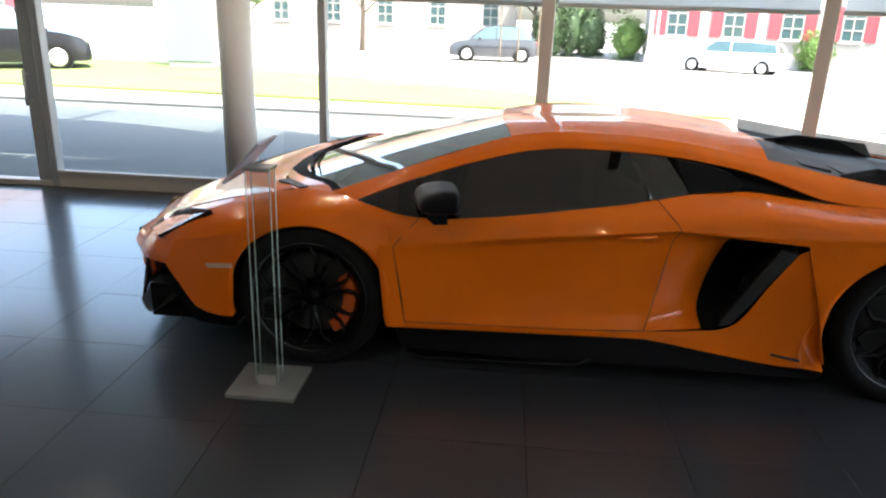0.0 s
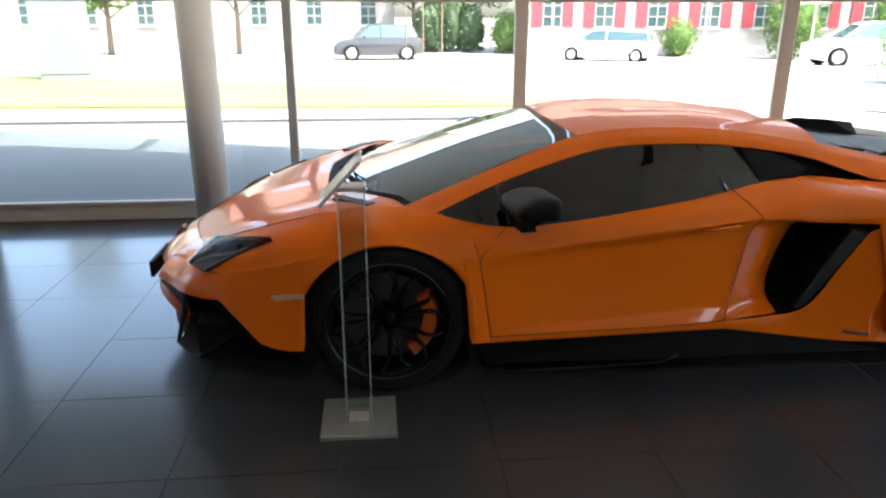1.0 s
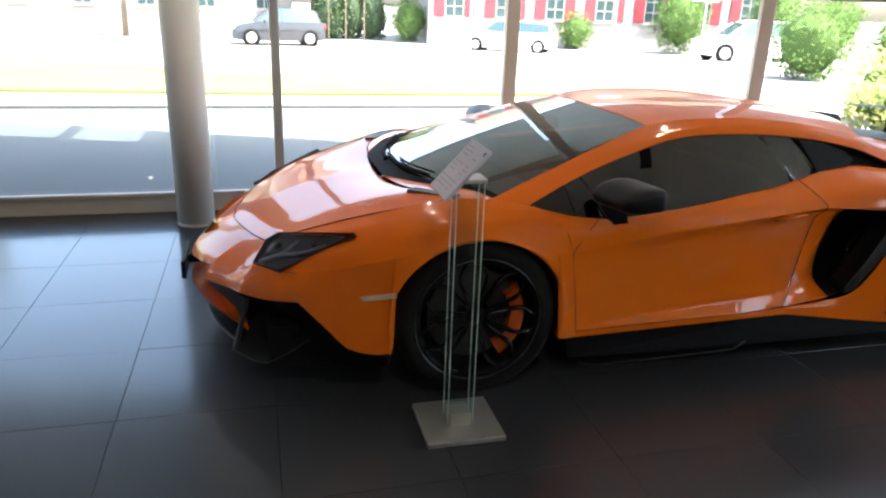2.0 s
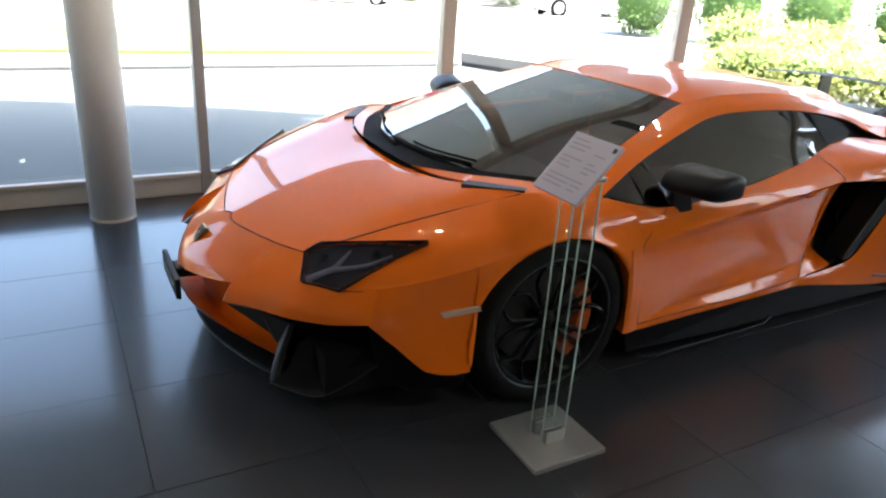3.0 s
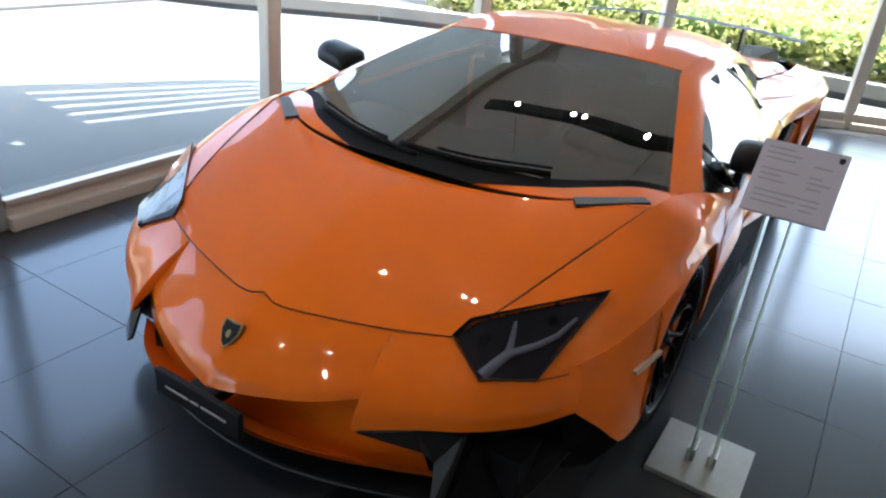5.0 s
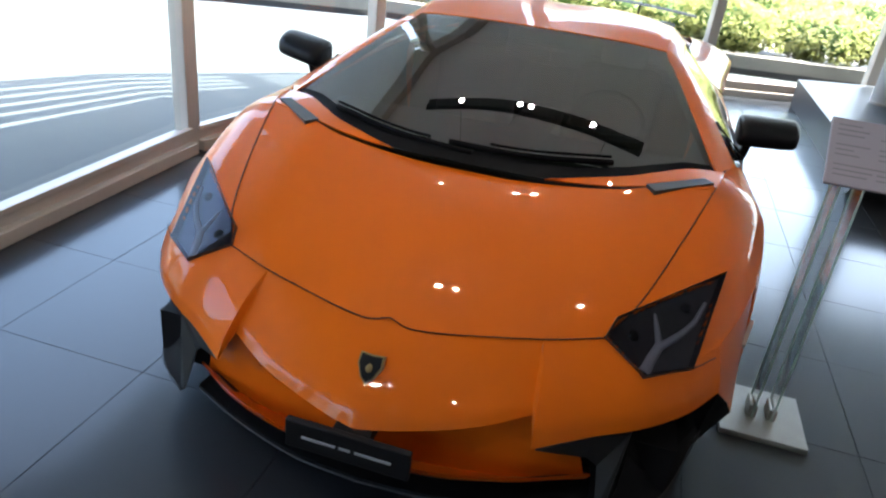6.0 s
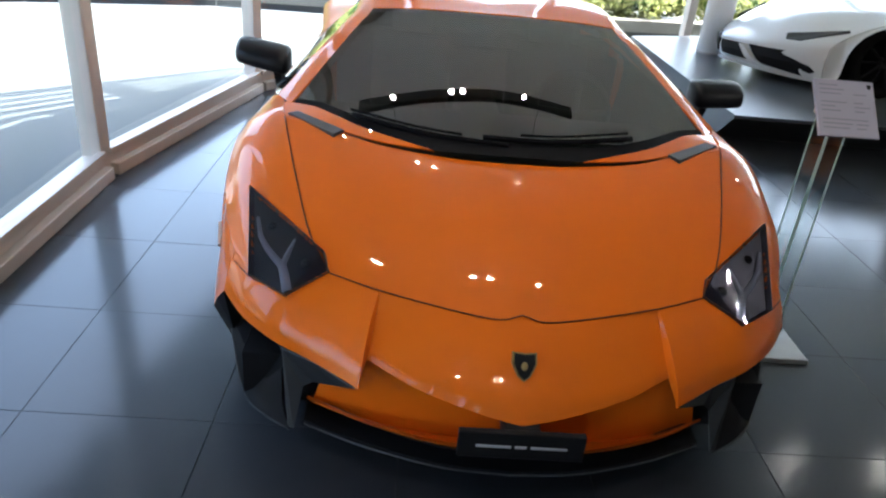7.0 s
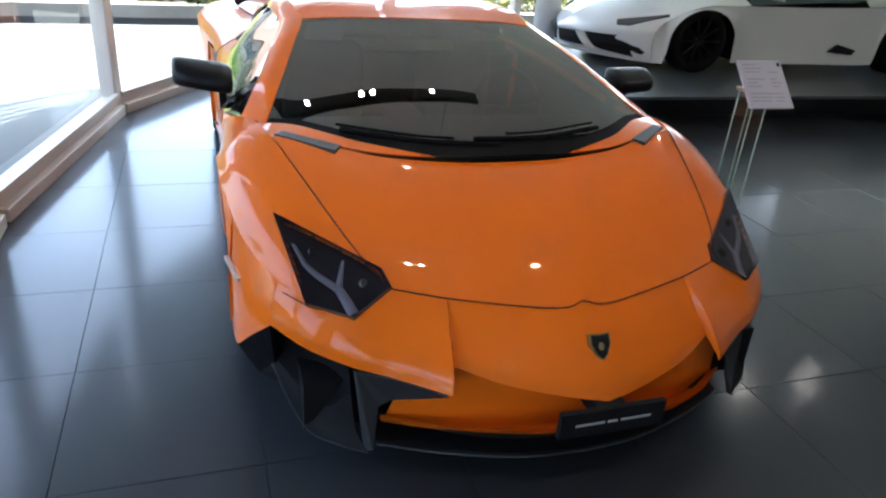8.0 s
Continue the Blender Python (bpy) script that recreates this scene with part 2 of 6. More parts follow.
def lathe(bm, profile, seg=48, axis="y", at=(0, 0, 0), close=True):
    """Turns a profile of (radius, offset) about an axis."""
    rings = []
    for k in range(seg):
        a = 2 * math.pi * k / seg
        c, s = math.cos(a), math.sin(a)
        ring = []
        for r, o in profile:
            p = {"y": (r * c, o, r * s), "z": (r * c, r * s, o), "x": (o, r * c, r * s)}[axis]
            ring.append(bm.verts.new(Vector(p) + Vector(at)))
        rings.append(ring)
    m = len(profile)
    for k in range(seg):
        a, b = rings[k], rings[(k + 1) % seg]
        for i in range(m if close else m - 1):
            j = (i + 1) % m
            bm.faces.new((a[i], a[j], b[j], b[i]))
    bmesh.ops.recalc_face_normals(bm, faces=bm.faces)
    return bm


def prism(bm, poly, z0, z1):
    """An upright solid over a plan outline."""
    a = [bm.verts.new((x, y, z0)) for x, y in poly]
    b = [bm.verts.new((x, y, z1)) for x, y in poly]
    n = len(poly)
    for i in range(n):
        j = (i + 1) % n
        bm.faces.new((a[i], a[j], b[j], b[i]))
    bm.faces.new(a[::-1])
    bm.faces.new(b)
    bmesh.ops.recalc_face_normals(bm, faces=bm.faces)
    return bm


def cat(p, t):
    """Catmull-Rom along control points, t from 0 to len-1."""
    n = len(p)
    i = min(int(t), n - 2)
    f = t - i
    p1, p2 = p[i], p[i + 1]
    p0 = p[i - 1] if i > 0 else p1 * 2 - p2
    p3 = p[i + 2] if i + 2 < n else p2 * 2 - p1
    return 0.5 * ((2 * p1) + (p2 - p0) * f + (2 * p0 - 5 * p1 + 4 * p2 - p3) * f * f + (3 * p1 - p0 - 3 * p2 + p3) * f ** 3)


def line(pts, n):
    p = [Vector(q) for q in pts]
    return [cat(p, (len(p) - 1) * k / (n - 1)) for k in range(n)]


def skin(bm, grid, sides=(1,), centre=(0, 0, 0.45)):
    """Quads over a grid of points, for the sides asked (-1: as given, 1: mirrored over the car's middle), faces outwards."""
    for s in sides:
        vs = [[bm.verts.new((p.x, -p.y if s > 0 else p.y, p.z)) for p in row] for row in grid]
        fs = []
        for a, b in zip(vs, vs[1:]):
            for i in range(len(a) - 1):
                fs.append(bm.faces.new((a[i], a[i + 1], b[i + 1], b[i])))
        bm.normal_update()
        way = sum((f.normal.dot(f.calc_center_median() - Vector(centre)) for f in fs))
        if way < 0:
            bmesh.ops.reverse_faces(bm, faces=fs)
    return bm


def net(rows, nu, nv):
    """A smooth sheet through rows of control points (x, half width, z)."""
    lines = [line([(x, -s, z) for x, s, z in r], nu) for r in rows]
    return [[cat([ln[k] for ln in lines], (len(lines) - 1) * j / (nv - 1)) for k in range(nu)] for j in range(nv)]


def ruled(a, b, nv, bulge=0.0):
    """A sheet between two lines of points, bulged sideways."""
    out = []
    for j in range(nv):
        v = j / (nv - 1)
        out.append([p.lerp(q, v) + Vector((0, -bulge * math.sin(math.pi * v), 0)) for p, q in zip(a, b)])
    return out


def leafy(bm, centre, size, count, leaf, rng, floor=None):
    """Leaves strewn through an uneven clump."""
    c, s = Vector(centre), Vector(size)
    for _ in range(count):
        d = Vector((rng.gauss(0, 1), rng.gauss(0, 1), rng.gauss(0, 1))).normalized()
        r = 0.62 + 0.38 * rng.random() ** 0.5
        r *= 0.85 + 0.35 * noise.noise(d * 2.3 + c)
        p = c + Vector((d.x * s.x, d.y * s.y, d.z * s.z)) * r
        if floor is not None and p.z < floor:
            p.z = floor + rng.random() * 0.15
        e = Euler((rng.uniform(-1, 1), rng.uniform(-1, 1), rng.uniform(0, 6.3))).to_matrix()
        k = leaf * rng.uniform(0.6, 1.3)
        q = [p + e @ Vector(o) * k for o in ((-0.5, 0, 0), (0, -0.28, 0.06), (0.5, 0, 0), (0, 0.28, 0.06))]
        bm.faces.new([bm.verts.new(v) for v in q])

# ---------------------------------------------------------------- showroom shell
POSTS = [(-8.2, 2.07), (-6.3, 2.07), (-4.40, 2.07), (-1.95, 2.07), (-0.13, 2.07), (1.85, 1.66), (3.47, 0.60), (4.24, -1.07), (4.86, -2.8), (5.2, -4.7), (5.25, -6.6), (5.25, -8.4)]
CEIL, BLIND_Z = 3.2, 1.70
ROOM = POSTS + [(-8.2, -8.4)]

floor = tagged(part("floor", prism(bmesh.new(), ROOM, -0.30, -0.006), GROUT), "dark grout bed under glossy anthracite floor tiles", "floor", kind="structure")
tagged(part("ceiling", prism(bmesh.new(), ROOM, CEIL, CEIL + 0.25), CEILING), "plain pale grey showroom ceiling", "ceiling", kind="structure")
tagged(part("wall_south", boxed(-8.4, 5.4, -8.65, -8.4, 0, CEIL), PLASTER_DARK), "plain light grey rear wall of the showroom", "wall", kind="structure")
tagged(part("wall_west", boxed(-8.45, -8.2, -8.65, 2.1, 0, CEIL), PLASTER), "plain pale grey side wall of the showroom", "wall", kind="structure")


def bay(i, a, b, door=False):
    """One bay of the glass front: rails, ledge and pane between two posts, with its own roller blind."""
    a, b = Vector((*a, 0)), Vector((*b, 0))
    d = b - a
    w, ang = d.length, math.degrees(math.atan2(d.y, d.x))
    win = thing(f"window_{i}", "full-height glass door with slim frame and low threshold" if door else "tall showroom window in a beige aluminium frame", "door" if door else "window", (a.x, a.y, 0), ang, kind="structure")
    x0, x1 = 0.035, w - 0.035
    low = 0.05 if door else 0.125
    part("bottom_rail", boxed(x0, x1, -0.055, 0.055, 0.0, low, 0.006), FRAME, win)
    if not door and i != 3:
        part("window_sill", boxed(x0, x1, -0.105, -0.055, 0.0, 0.07, 0.006), FRAME, win)
    if not door:
        part("glazing_bead", boxed(x0, x1, -0.075, -0.035, low, low + 0.03, 0.004), FRAME, win)
    part("top_rail", boxed(x0, x1, -0.055, 0.055, CEIL - 0.14, CEIL, 0.006), FRAME, win)
    gp = bmesh.new()
    gp.faces.new([gp.verts.new(v) for v in ((x0, 0, low), (x1, 0, low), (x1, 0, CEIL - 0.14), (x0, 0, CEIL - 0.14))])
    p = part("pane", gp, GLASS_FACADE, win)
    p.visible_shadow = False
    if door:
        h = bmesh.new()
        tube(h, [(w - 0.13, -0.10, 0.72), (w - 0.13, -0.10, 1.02)], 0.014)
        for z in (0.76, 0.98):
            tube(h, [(w - 0.13, -0.10, z), (w - 0.13, 0.0, z)], 0.008)
        part("door_handle", h, STEEL, win, "upright steel bar handle", smooth=True)
        part("door_stile", boxed(w - 0.17, w - 0.06, -0.03, 0.03, low, CEIL - 0.14, 0.004), FRAME_DARK, win)
    bl = thing("roller_blind", "grey translucent screen blind pulled down outside the window", "blind", (a.x, a.y, 0), ang, group="facade blinds")
    low_z = BLIND_Z if i < 7 else 2.55
    c = bmesh.new()
    k = 18
    for s in range(2):
        vs = [[c.verts.new((x0 + 0.02 + (x1 - x0 - 0.04) * j / k, 0.15 + 0.004 * math.sin(j * 1.3 + i) + 0.003 * s, z)) for j in range(k + 1)] for z in (low_z, low_z + 0.3, CEIL - 0.1)]
        for r0, r1 in zip(vs, vs[1:]):
            for j in range(k):
                c.faces.new((r0[j], r0[j + 1], r1[j + 1], r1[j]))
    part("blind_cloth", c, BLIND, bl, smooth=True)
    part("blind_bar", boxed(x0 + 0.01, x1 - 0.01, 0.135, 0.17, low_z - 0.03, low_z + 0.005, 0.006), STEEL, bl, "slim aluminium bottom bar")
    part("blind_box", boxed(x0, x1, 0.07, 0.24, CEIL - 0.12, CEIL + 0.02, 0.01), FRAME, bl)


for i, (a, b) in enumerate(zip(POSTS, POSTS[1:])):
    bay(i + 1, a, b, door=(i == 1))

for i, (x, y) in enumerate(POSTS):
    slim = i in (2, 3)
    a = Vector(POSTS[max(i - 1, 0)])
    b = Vector(POSTS[min(i + 1, len(POSTS) - 1)])
    ang = math.degrees(math.atan2((b - a).y, (b - a).x))
    w = 0.034 if slim else 0.052
    m = thing("window_post", "upright grey aluminium window post" if slim else "upright beige aluminium window post", "post", (x, y, 0), ang, group="facade posts", kind="structure")
    part("post_body", boxed(-w, w, -0.060, 0.045, 0, CEIL, 0.008), FRAME_DARK if slim else FRAME, m)
    part("post_cap", boxed(-w * 0.55, w * 0.55, 0.045, 0.065, 0, CEIL, 0.004), FRAME, m)


def column(x, y, z, r, label):
    """A round column with a slim foot ring."""
    c = thing("column", label, "column", (x, y, z))
    part("shaft", lathe(bmesh.new(), [(0.0, 0.0), (r, 0.0), (r, CEIL - z - 0.001), (0.0, CEIL - z - 0.001)], 64, "z", close=False), COLUMN, c, smooth=False)
    for p in c.children[0].data.polygons:
        p.use_smooth = abs(p.normal.z) < 0.5
    part("foot_ring", lathe(bmesh.new(), [(r, 0.0), (r + 0.002, 0.0), (r + 0.002, 0.012), (r, 0.014)], 64, "z"), FRAME, c)


column(-2.56, 1.72, 0, 0.128, "round grey painted column by the glass front")
column(3.74, -2.71, 0.26, 0.142, "round pale column standing on the podium")

# ceiling tracks with spots
def track(y0, y1, x, spots, z, power):
    t = thing("track_light", "black ceiling track with round lit spotlights", "ceiling light", (x, 0, z), group="ceiling tracks")
    part("rail", boxed(-0.05, 0.05, y0, y1, 0.0, 0.05, 0.004), SPOT_BODY, t)
    for y in (y0 + 0.3, y1 - 0.3):
        b = bmesh.new()
        tube(b, [(0, y, 0.05), (0, y, CEIL - z)], 0.0025)
        part("hanger", b, SPOT_BODY, t)
    for y in spots:
        s = part("spot", lathe(bmesh.new(), [(0.0, 0.0), (0.030, 0.0), (0.033, -0.012), (0.026, -0.020), (0.021, -0.014), (0.0, -0.010)], 20, "z", (0, y, 0), close=False), SPOT_BODY, t)
        part("lamp", lathe(bmesh.new(), [(0.0, -0.022), (0.0155, -0.021), (0.0155, -0.016), (0.0, -0.016)], 20, "z", (0, y, 0), close=False), SPOT, s)
        beam = new("spot_beam", bpy.data.lights.new("spot_beam", "AREA"))
        beam.data.shape, beam.data.size, beam.data.energy, beam.data.color = "DISK", 0.036, power, (1.0, 0.93, 0.85)
        beam.matrix_world = pose(x, y, z - 0.028)
    return t


# ---------------------------------------------------------------- forecourt canopy
def offset_line(pts, d):
    """The line moved sideways, by one distance or by one for each point."""
    out = []
    for i, p in enumerate(pts):
        a, b = Vector(pts[max(i - 1, 0)]), Vector(pts[min(i + 1, len(pts) - 1)])
        t = (b - a).normalized()
        k = d[i] if isinstance(d, list) else d
        out.append((p[0] - t.y * k, p[1] + t.x * k))
    return out


# outer edge of the canopy before each post
EDGE = [(-8.2, 6.32), (-6.3, 6.05), (-4.4, 5.70), (-1.95, 4.55), (-0.05, 3.84), (2.2, 2.58), (3.74, 0.95), (4.65, -0.9), (5.35, -2.6), (5.85, -4.6), (5.9, -6.6), (5.9, -8.4)]


def over(u, f):
    """A place over the forecourt: u counts posts along the front, f goes from the glass (0) to the outer edge (1)."""
    i = min(int(u), len(POSTS) - 2)
    a, c = Vector(POSTS[i]).lerp(Vector(POSTS[i + 1]), u - i), Vector(EDGE[i]).lerp(Vector(EDGE[i + 1]), u - i)
    return tuple(a.lerp(c, f))


def band(bm, u0, u1, f0, f1, z0, z1):
    """A strip along the front, from post to post."""
    us = [u0] + [k for k in range(len(POSTS)) if u0 < k < u1] + [u1]
    for p, q in zip(us, us[1:]):
        prism(bm, [over(p, f0), over(q, f0), over(q, f1), over(p, f1)], z0, z1)


# open slatted fields: from and to along the front, first slit, step, slit width
GRILLES = ((0.1, 1.47, 0.715, 0.058, 0.031), (1.55, 2.53, 0.715, 0.058, 0.031), (2.59, 2.9, 0.715, 0.058, 0.031), (4.31, 5.40, 0.18, 0.15, 0.047), (5.52, 6.45, 0.18, 0.15, 0.047))
canopy = thing("canopy", "flat roof overhang with open slatted fields near its edge", "canopy", (0, 0, 0), kind="structure")
b = bmesh.new()
for u0, u1 in zip([0.0] + [g_[1] for g_ in GRILLES], [g_[0] for g_ in GRILLES] + [11.0]):
    band(b, u0, u1, 0.06, 1.0, 3.40, 3.46)
for u0, u1, start, step, slit in GRILLES:
    band(b, u0, u1, 0.06, start, 3.40, 3.46)
part("canopy_slab", b, CONCRETE, canopy)
for u0, u1, start, step, slit in GRILLES:
    for k in range(4):
        b = bmesh.new()
        band(b, u0, u1, start + k * step + slit, start + (k + 1) * step, 3.425, 3.445)
        part("slat", b, STEEL, canopy)
    b = bmesh.new()
    band(b, u0, u1, start + 4 * step + slit, 1.0, 3.40, 3.46)
    part("canopy_edge", b, CONCRETE, canopy)
tagged(part("roof", prism(bmesh.new(), ROOM, 3.46, 3.52), CONCRETE), "flat concrete roof over the showroom", "roof", kind="structure")

# ---------------------------------------------------------------- podium with the pale car
podium = thing("podium", "low dark grey display podium with undercut sides", "podium", (0, 0, 0))
PX0, PY0, PY1 = 1.25, -2.02, -7.6
b = bmesh.new()
top = [b.verts.new(p) for p in ((PX0, PY1, 0.26), (4.95, PY1, 0.26), (4.75, -2.95, 0.26), (4.35, PY0, 0.26), (PX0, PY0, 0.26))]
mid = [b.verts.new((v.co.x, v.co.y, 0.235)) for v in top]
bot = [b.verts.new((v.co.x + (0.30 if v.co.x < 2 else -0.05), v.co.y, 0.0)) for v in top]
b.faces.new(top)
for u, w in ((top, mid), (mid, bot)):
    for i in range(5):
        b.faces.new((u[i], w[i], w[(i + 1) % 5], u[(i + 1) % 5]))
bmesh.ops.recalc_face_normals(b, faces=b.faces)
part("podium_body", b, PODIUM, podium)
part("plinth_board", boxed(1.575, 1.60, PY1, -2.28, 0.0, 0.03), PODIUM_SIDE, podium)


# ---------------------------------------------------------------- outside ground
def ground_z(y):
    return -0.03 - 0.30 * min(max((y - 17.0) / 10.0, 0.0), 1.0)


b = bmesh.new()
ys = [-400, -60, -12, 2, 8.5, 17, 19, 21, 23, 25, 27, 30, 60, 150, 450]
xs = [-450, -60, -20, 0, 20, 60, 450]
g = [[b.verts.new((x, y, ground_z(y) if y > -12 else -0.33)) for x in xs] for y in ys]
for r0, r1 in zip(g, g[1:]):
    for i in range(len(xs) - 1):
        b.faces.new((r0[i], r0[i + 1], r1[i + 1], r1[i]))
tagged(part("ground", b, GROUND), "pale sunlit asphalt street and open ground", "ground", kind="structure")

b = bmesh.new()
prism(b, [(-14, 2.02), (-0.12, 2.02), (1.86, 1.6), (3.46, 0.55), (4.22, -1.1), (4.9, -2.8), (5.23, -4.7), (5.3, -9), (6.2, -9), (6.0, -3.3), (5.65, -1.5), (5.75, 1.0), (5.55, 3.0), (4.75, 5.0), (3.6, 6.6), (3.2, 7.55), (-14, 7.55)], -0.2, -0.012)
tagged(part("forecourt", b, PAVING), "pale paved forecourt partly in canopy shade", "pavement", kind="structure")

kerb = thing("kerb", "low kerb along the forecourt edge, its shade line put into dark sides", "kerb", (0, 0, 0), kind="structure")
for k in range(11):
    x = -14 + k * 1.56
    part("kerb_stone", boxed(x, x + 1.556, 7.55, 7.70, -0.15, 0.028, 0.006), KERB_SHADE, kerb)
WALL = [(3.2, 7.62), (3.75, 6.6), (4.9, 5.0), (5.7, 3.0), (5.9, 1.0), (5.75, -1.5), (6.1, -3.3), (6.35, -6.0), (6.4, -9.0)]
low_wall = thing("low_wall", "low pale concrete garden wall round the hedge bed", "wall", (0, 0, 0), kind="structure")
for a, c in zip(WALL, WALL[1:]):
    # the dark foot strip paints the shade line beneath the wall
    for nm, d0, d1, z0, z1, m_ in (("wall_foot", 0.03, 0.22, -0.15, 0.05, KERB_SHADE), ("wall_stone", 0.0, 0.24, 0.05, 0.20, WALL_STONE)):
        bb = bmesh.new()
        q, r = offset_line([a, c], d0), offset_line([a, c], d1)
        prism(bb, [q[0], q[1], r[1], r[0]], z0, z1)
        part(nm, bb, m_, low_wall)
b = bmesh.new()
prism(b, [(-20, 9.9), (-7, 9.6), (-1, 9.15), (3.6, 9.2), (2.2, 10.0), (-0.6, 12.4), (-5, 14.4), (-9.6, 16.3), (-20, 18.0)], -0.6, -0.02)
for v in b.verts:
    if v.co.z > -0.1:
        v.co.z = ground_z(v.co.y) + 0.05
tagged(part("grass", b, GRASS), "sunlit mown grass strip beside the street", "grass", kind="stuff")

track(-0.90, 1.05, 0.40, (0.74, 0.21, 0.11, -0.45), 2.52, 0.09)
track(-0.95, 1.05, -1.64, (0.66, 0.14, 0.04, -0.60), 2.52, 0.09)
track(-0.95, 1.05, -3.55, (0.70, 0.22, 0.12, -0.65), 2.52, 0.09)
# rear tracks are added unseen; the strong second one fills the car's near side
track(-5.2, -2.6, 0.6, (-3.0, -3.8, -4.6), 2.52, 0.03)
track(-5.2, -2.6, -1.6, (-3.0, -3.12, -4.6), 2.52, 0.45)

# ---------------------------------------------------------------- the orange sports car
car = thing("sports_car", "orange low wedge-shaped sports car with black wheels and tinted glass", "car", (0, 0, 0))
FX, RX, FR, RR = -1.268, 1.385, 0.338, 0.358          # axles and tyre radii
BOTH, LEFT, RIGHT = (-1, 1), (-1,), (1,)


HL = [(-2.083, 0.547, 0.585), (-2.030, 0.566, 0.620), (-1.752, 0.838, 0.690), (-2.043, 0.782, 0.533), (-2.136, 0.664, 0.531)]
HL_C = (sum(p[0] for p in HL) / 5, sum(p[1] for p in HL) / 5)


def in_lamp(x, s, shrink=0.95):
    """Whether a place of the front lies in the headlamp's opening."""
    q = [(HL_C[0] + (p[0] - HL_C[0]) * shrink, HL_C[1] + (p[1] - HL_C[1]) * shrink) for p in HL]
    turns = [(q[(i + 1) % 5][0] - q[i][0]) * (s - q[i][1]) - (q[(i + 1) % 5][1] - q[i][1]) * (x - q[i][0]) for i in range(5)]
    return all(t > 0 for t in turns) or all(t < 0 for t in turns)


def panel(name, grids, sides, material, parent=car, label="", thick=0.006, centre=(0, 0, 0.45), lamp_hole=False):
    bm = bmesh.new()
    for g_ in grids:
        skin(bm, g_, sides, centre)
    if lamp_hole:
        bmesh.ops.delete(bm, geom=[f for f in bm.faces if in_lamp(f.calc_center_median().x, abs(f.calc_center_median().y))], context="FACES")
    bmesh.ops.remove_doubles(bm, verts=bm.verts, dist=0.0006)
    ob = part(name, bm, material, parent, label, smooth=True)
    if thick:
        s = ob.modifiers.new("thickness", "SOLIDIFY")
        s.thickness, s.offset = thick, -1
        ob.modifiers.new("hard_rims", "EDGE_SPLIT").split_angle = radians(66)
    return ob


def seam(pts, sides, parent=car, r=0.0018, n=24, material=SEAM, name="panel_gap"):
    for s in sides:
        bm = bmesh.new()
        tube(bm, [(p.x, p.y * (-s if s > 0 else 1), p.z) for p in line([(x, -y, z) for x, y, z in pts], n)], r, 6)
        part(name, bm, material, parent, smooth=True)


def flat_plate(bm, pts, depth, sides=LEFT):
    """A solid plate: an outline (x, half width, z) pushed inwards by a vector."""
    for s in sides:
        k = 1 if s > 0 else -1
        a = [bm.verts.new((x, y * k, z)) for x, y, z in pts]
        c = [bm.verts.new((x + depth[0], (y + depth[1]) * k, z + depth[2])) for x, y, z in pts]
        n = len(a)
        fs = [bm.faces.new(a), bm.faces.new(c[::-1])]
        for i in range(n):
            fs.append(bm.faces.new((a[i], c[i], c[(i + 1) % n], a[(i + 1) % n])))
        bmesh.ops.recalc_face_normals(bm, faces=fs)
    return bm


# hood: rows from the middle out to the shut line, each from its front edge back to the windscreen
HOOD_MID = [(-2.214, 0.0, 0.562), (-2.03, 0.0, 0.633), (-1.80, 0.0, 0.711), (-1.55, 0.0, 0.757)]
HOOD_IN = [(-2.223, 0.09, 0.552), (-2.03, 0.11, 0.626), (-1.80, 0.14, 0.706), (-1.545, 0.20, 0.760)]
HOOD_CREASE = [(-2.150, 0.37, 0.566), (-2.00, 0.37, 0.631), (-1.78, 0.40, 0.713), (-1.51, 0.46, 0.779)]
HOOD_EDGE = [(-2.083, 0.545, 0.582), (-1.955, 0.620, 0.640), (-1.70, 0.705, 0.722), (-1.365, 0.800, 0.806)]
HOOD_STEP = [(-2.115, 0.46, 0.574), (-1.975, 0.50, 0.634), (-1.74, 0.56, 0.718), (-1.43, 0.65, 0.802)]


def faired(grid):
    """The sheet with its height smoothed to a low-order surface that still meets the front, rear and side edges."""
    nv, nu = len(grid), len(grid[0])
    x = np.array([[p.x + 1.8 for p in row] for row in grid])
    y = np.array([[p.y for p in row] for row in grid])
    z = np.array([[p.z for p in row] for row in grid])
    terms = np.stack([x * 0 + 1, x, x ** 2, x ** 3, y ** 2, x * y ** 2, y ** 4], -1)
    flat = terms @ np.linalg.lstsq(terms.reshape(-1, 7), z.ravel(), rcond=None)[0]
    off = z - flat
    u, v = np.linspace(0, 1, nu)[None, :], np.linspace(0, 1, nv)[:, None]
    ends = (1 - u) ** 1.2 * off[:, :1] + u * off[:, -1:]
    z = flat + ends + v ** 3 * (off[-1:] - ends[-1:])
    z = z + 0.010 * np.maximum(1 - np.abs(y) / 0.40, 0) * np.sin(math.pi * u)          # the crease along the middle
    return [[Vector((p.x, p.y, z[j, i])) for i, p in enumerate(row)] for j, row in enumerate(grid)]


panel("hood", [faired(net([HOOD_MID, HOOD_IN, HOOD_CREASE, HOOD_STEP, HOOD_EDGE], 40, 33))], BOTH, PAINT, label="smooth orange hood with fine creases")
seam([(-2.216, 0.0, 0.565), (-2.225, 0.09, 0.554), (-2.152, 0.37, 0.569), (-2.085, 0.545, 0.583)], BOTH)
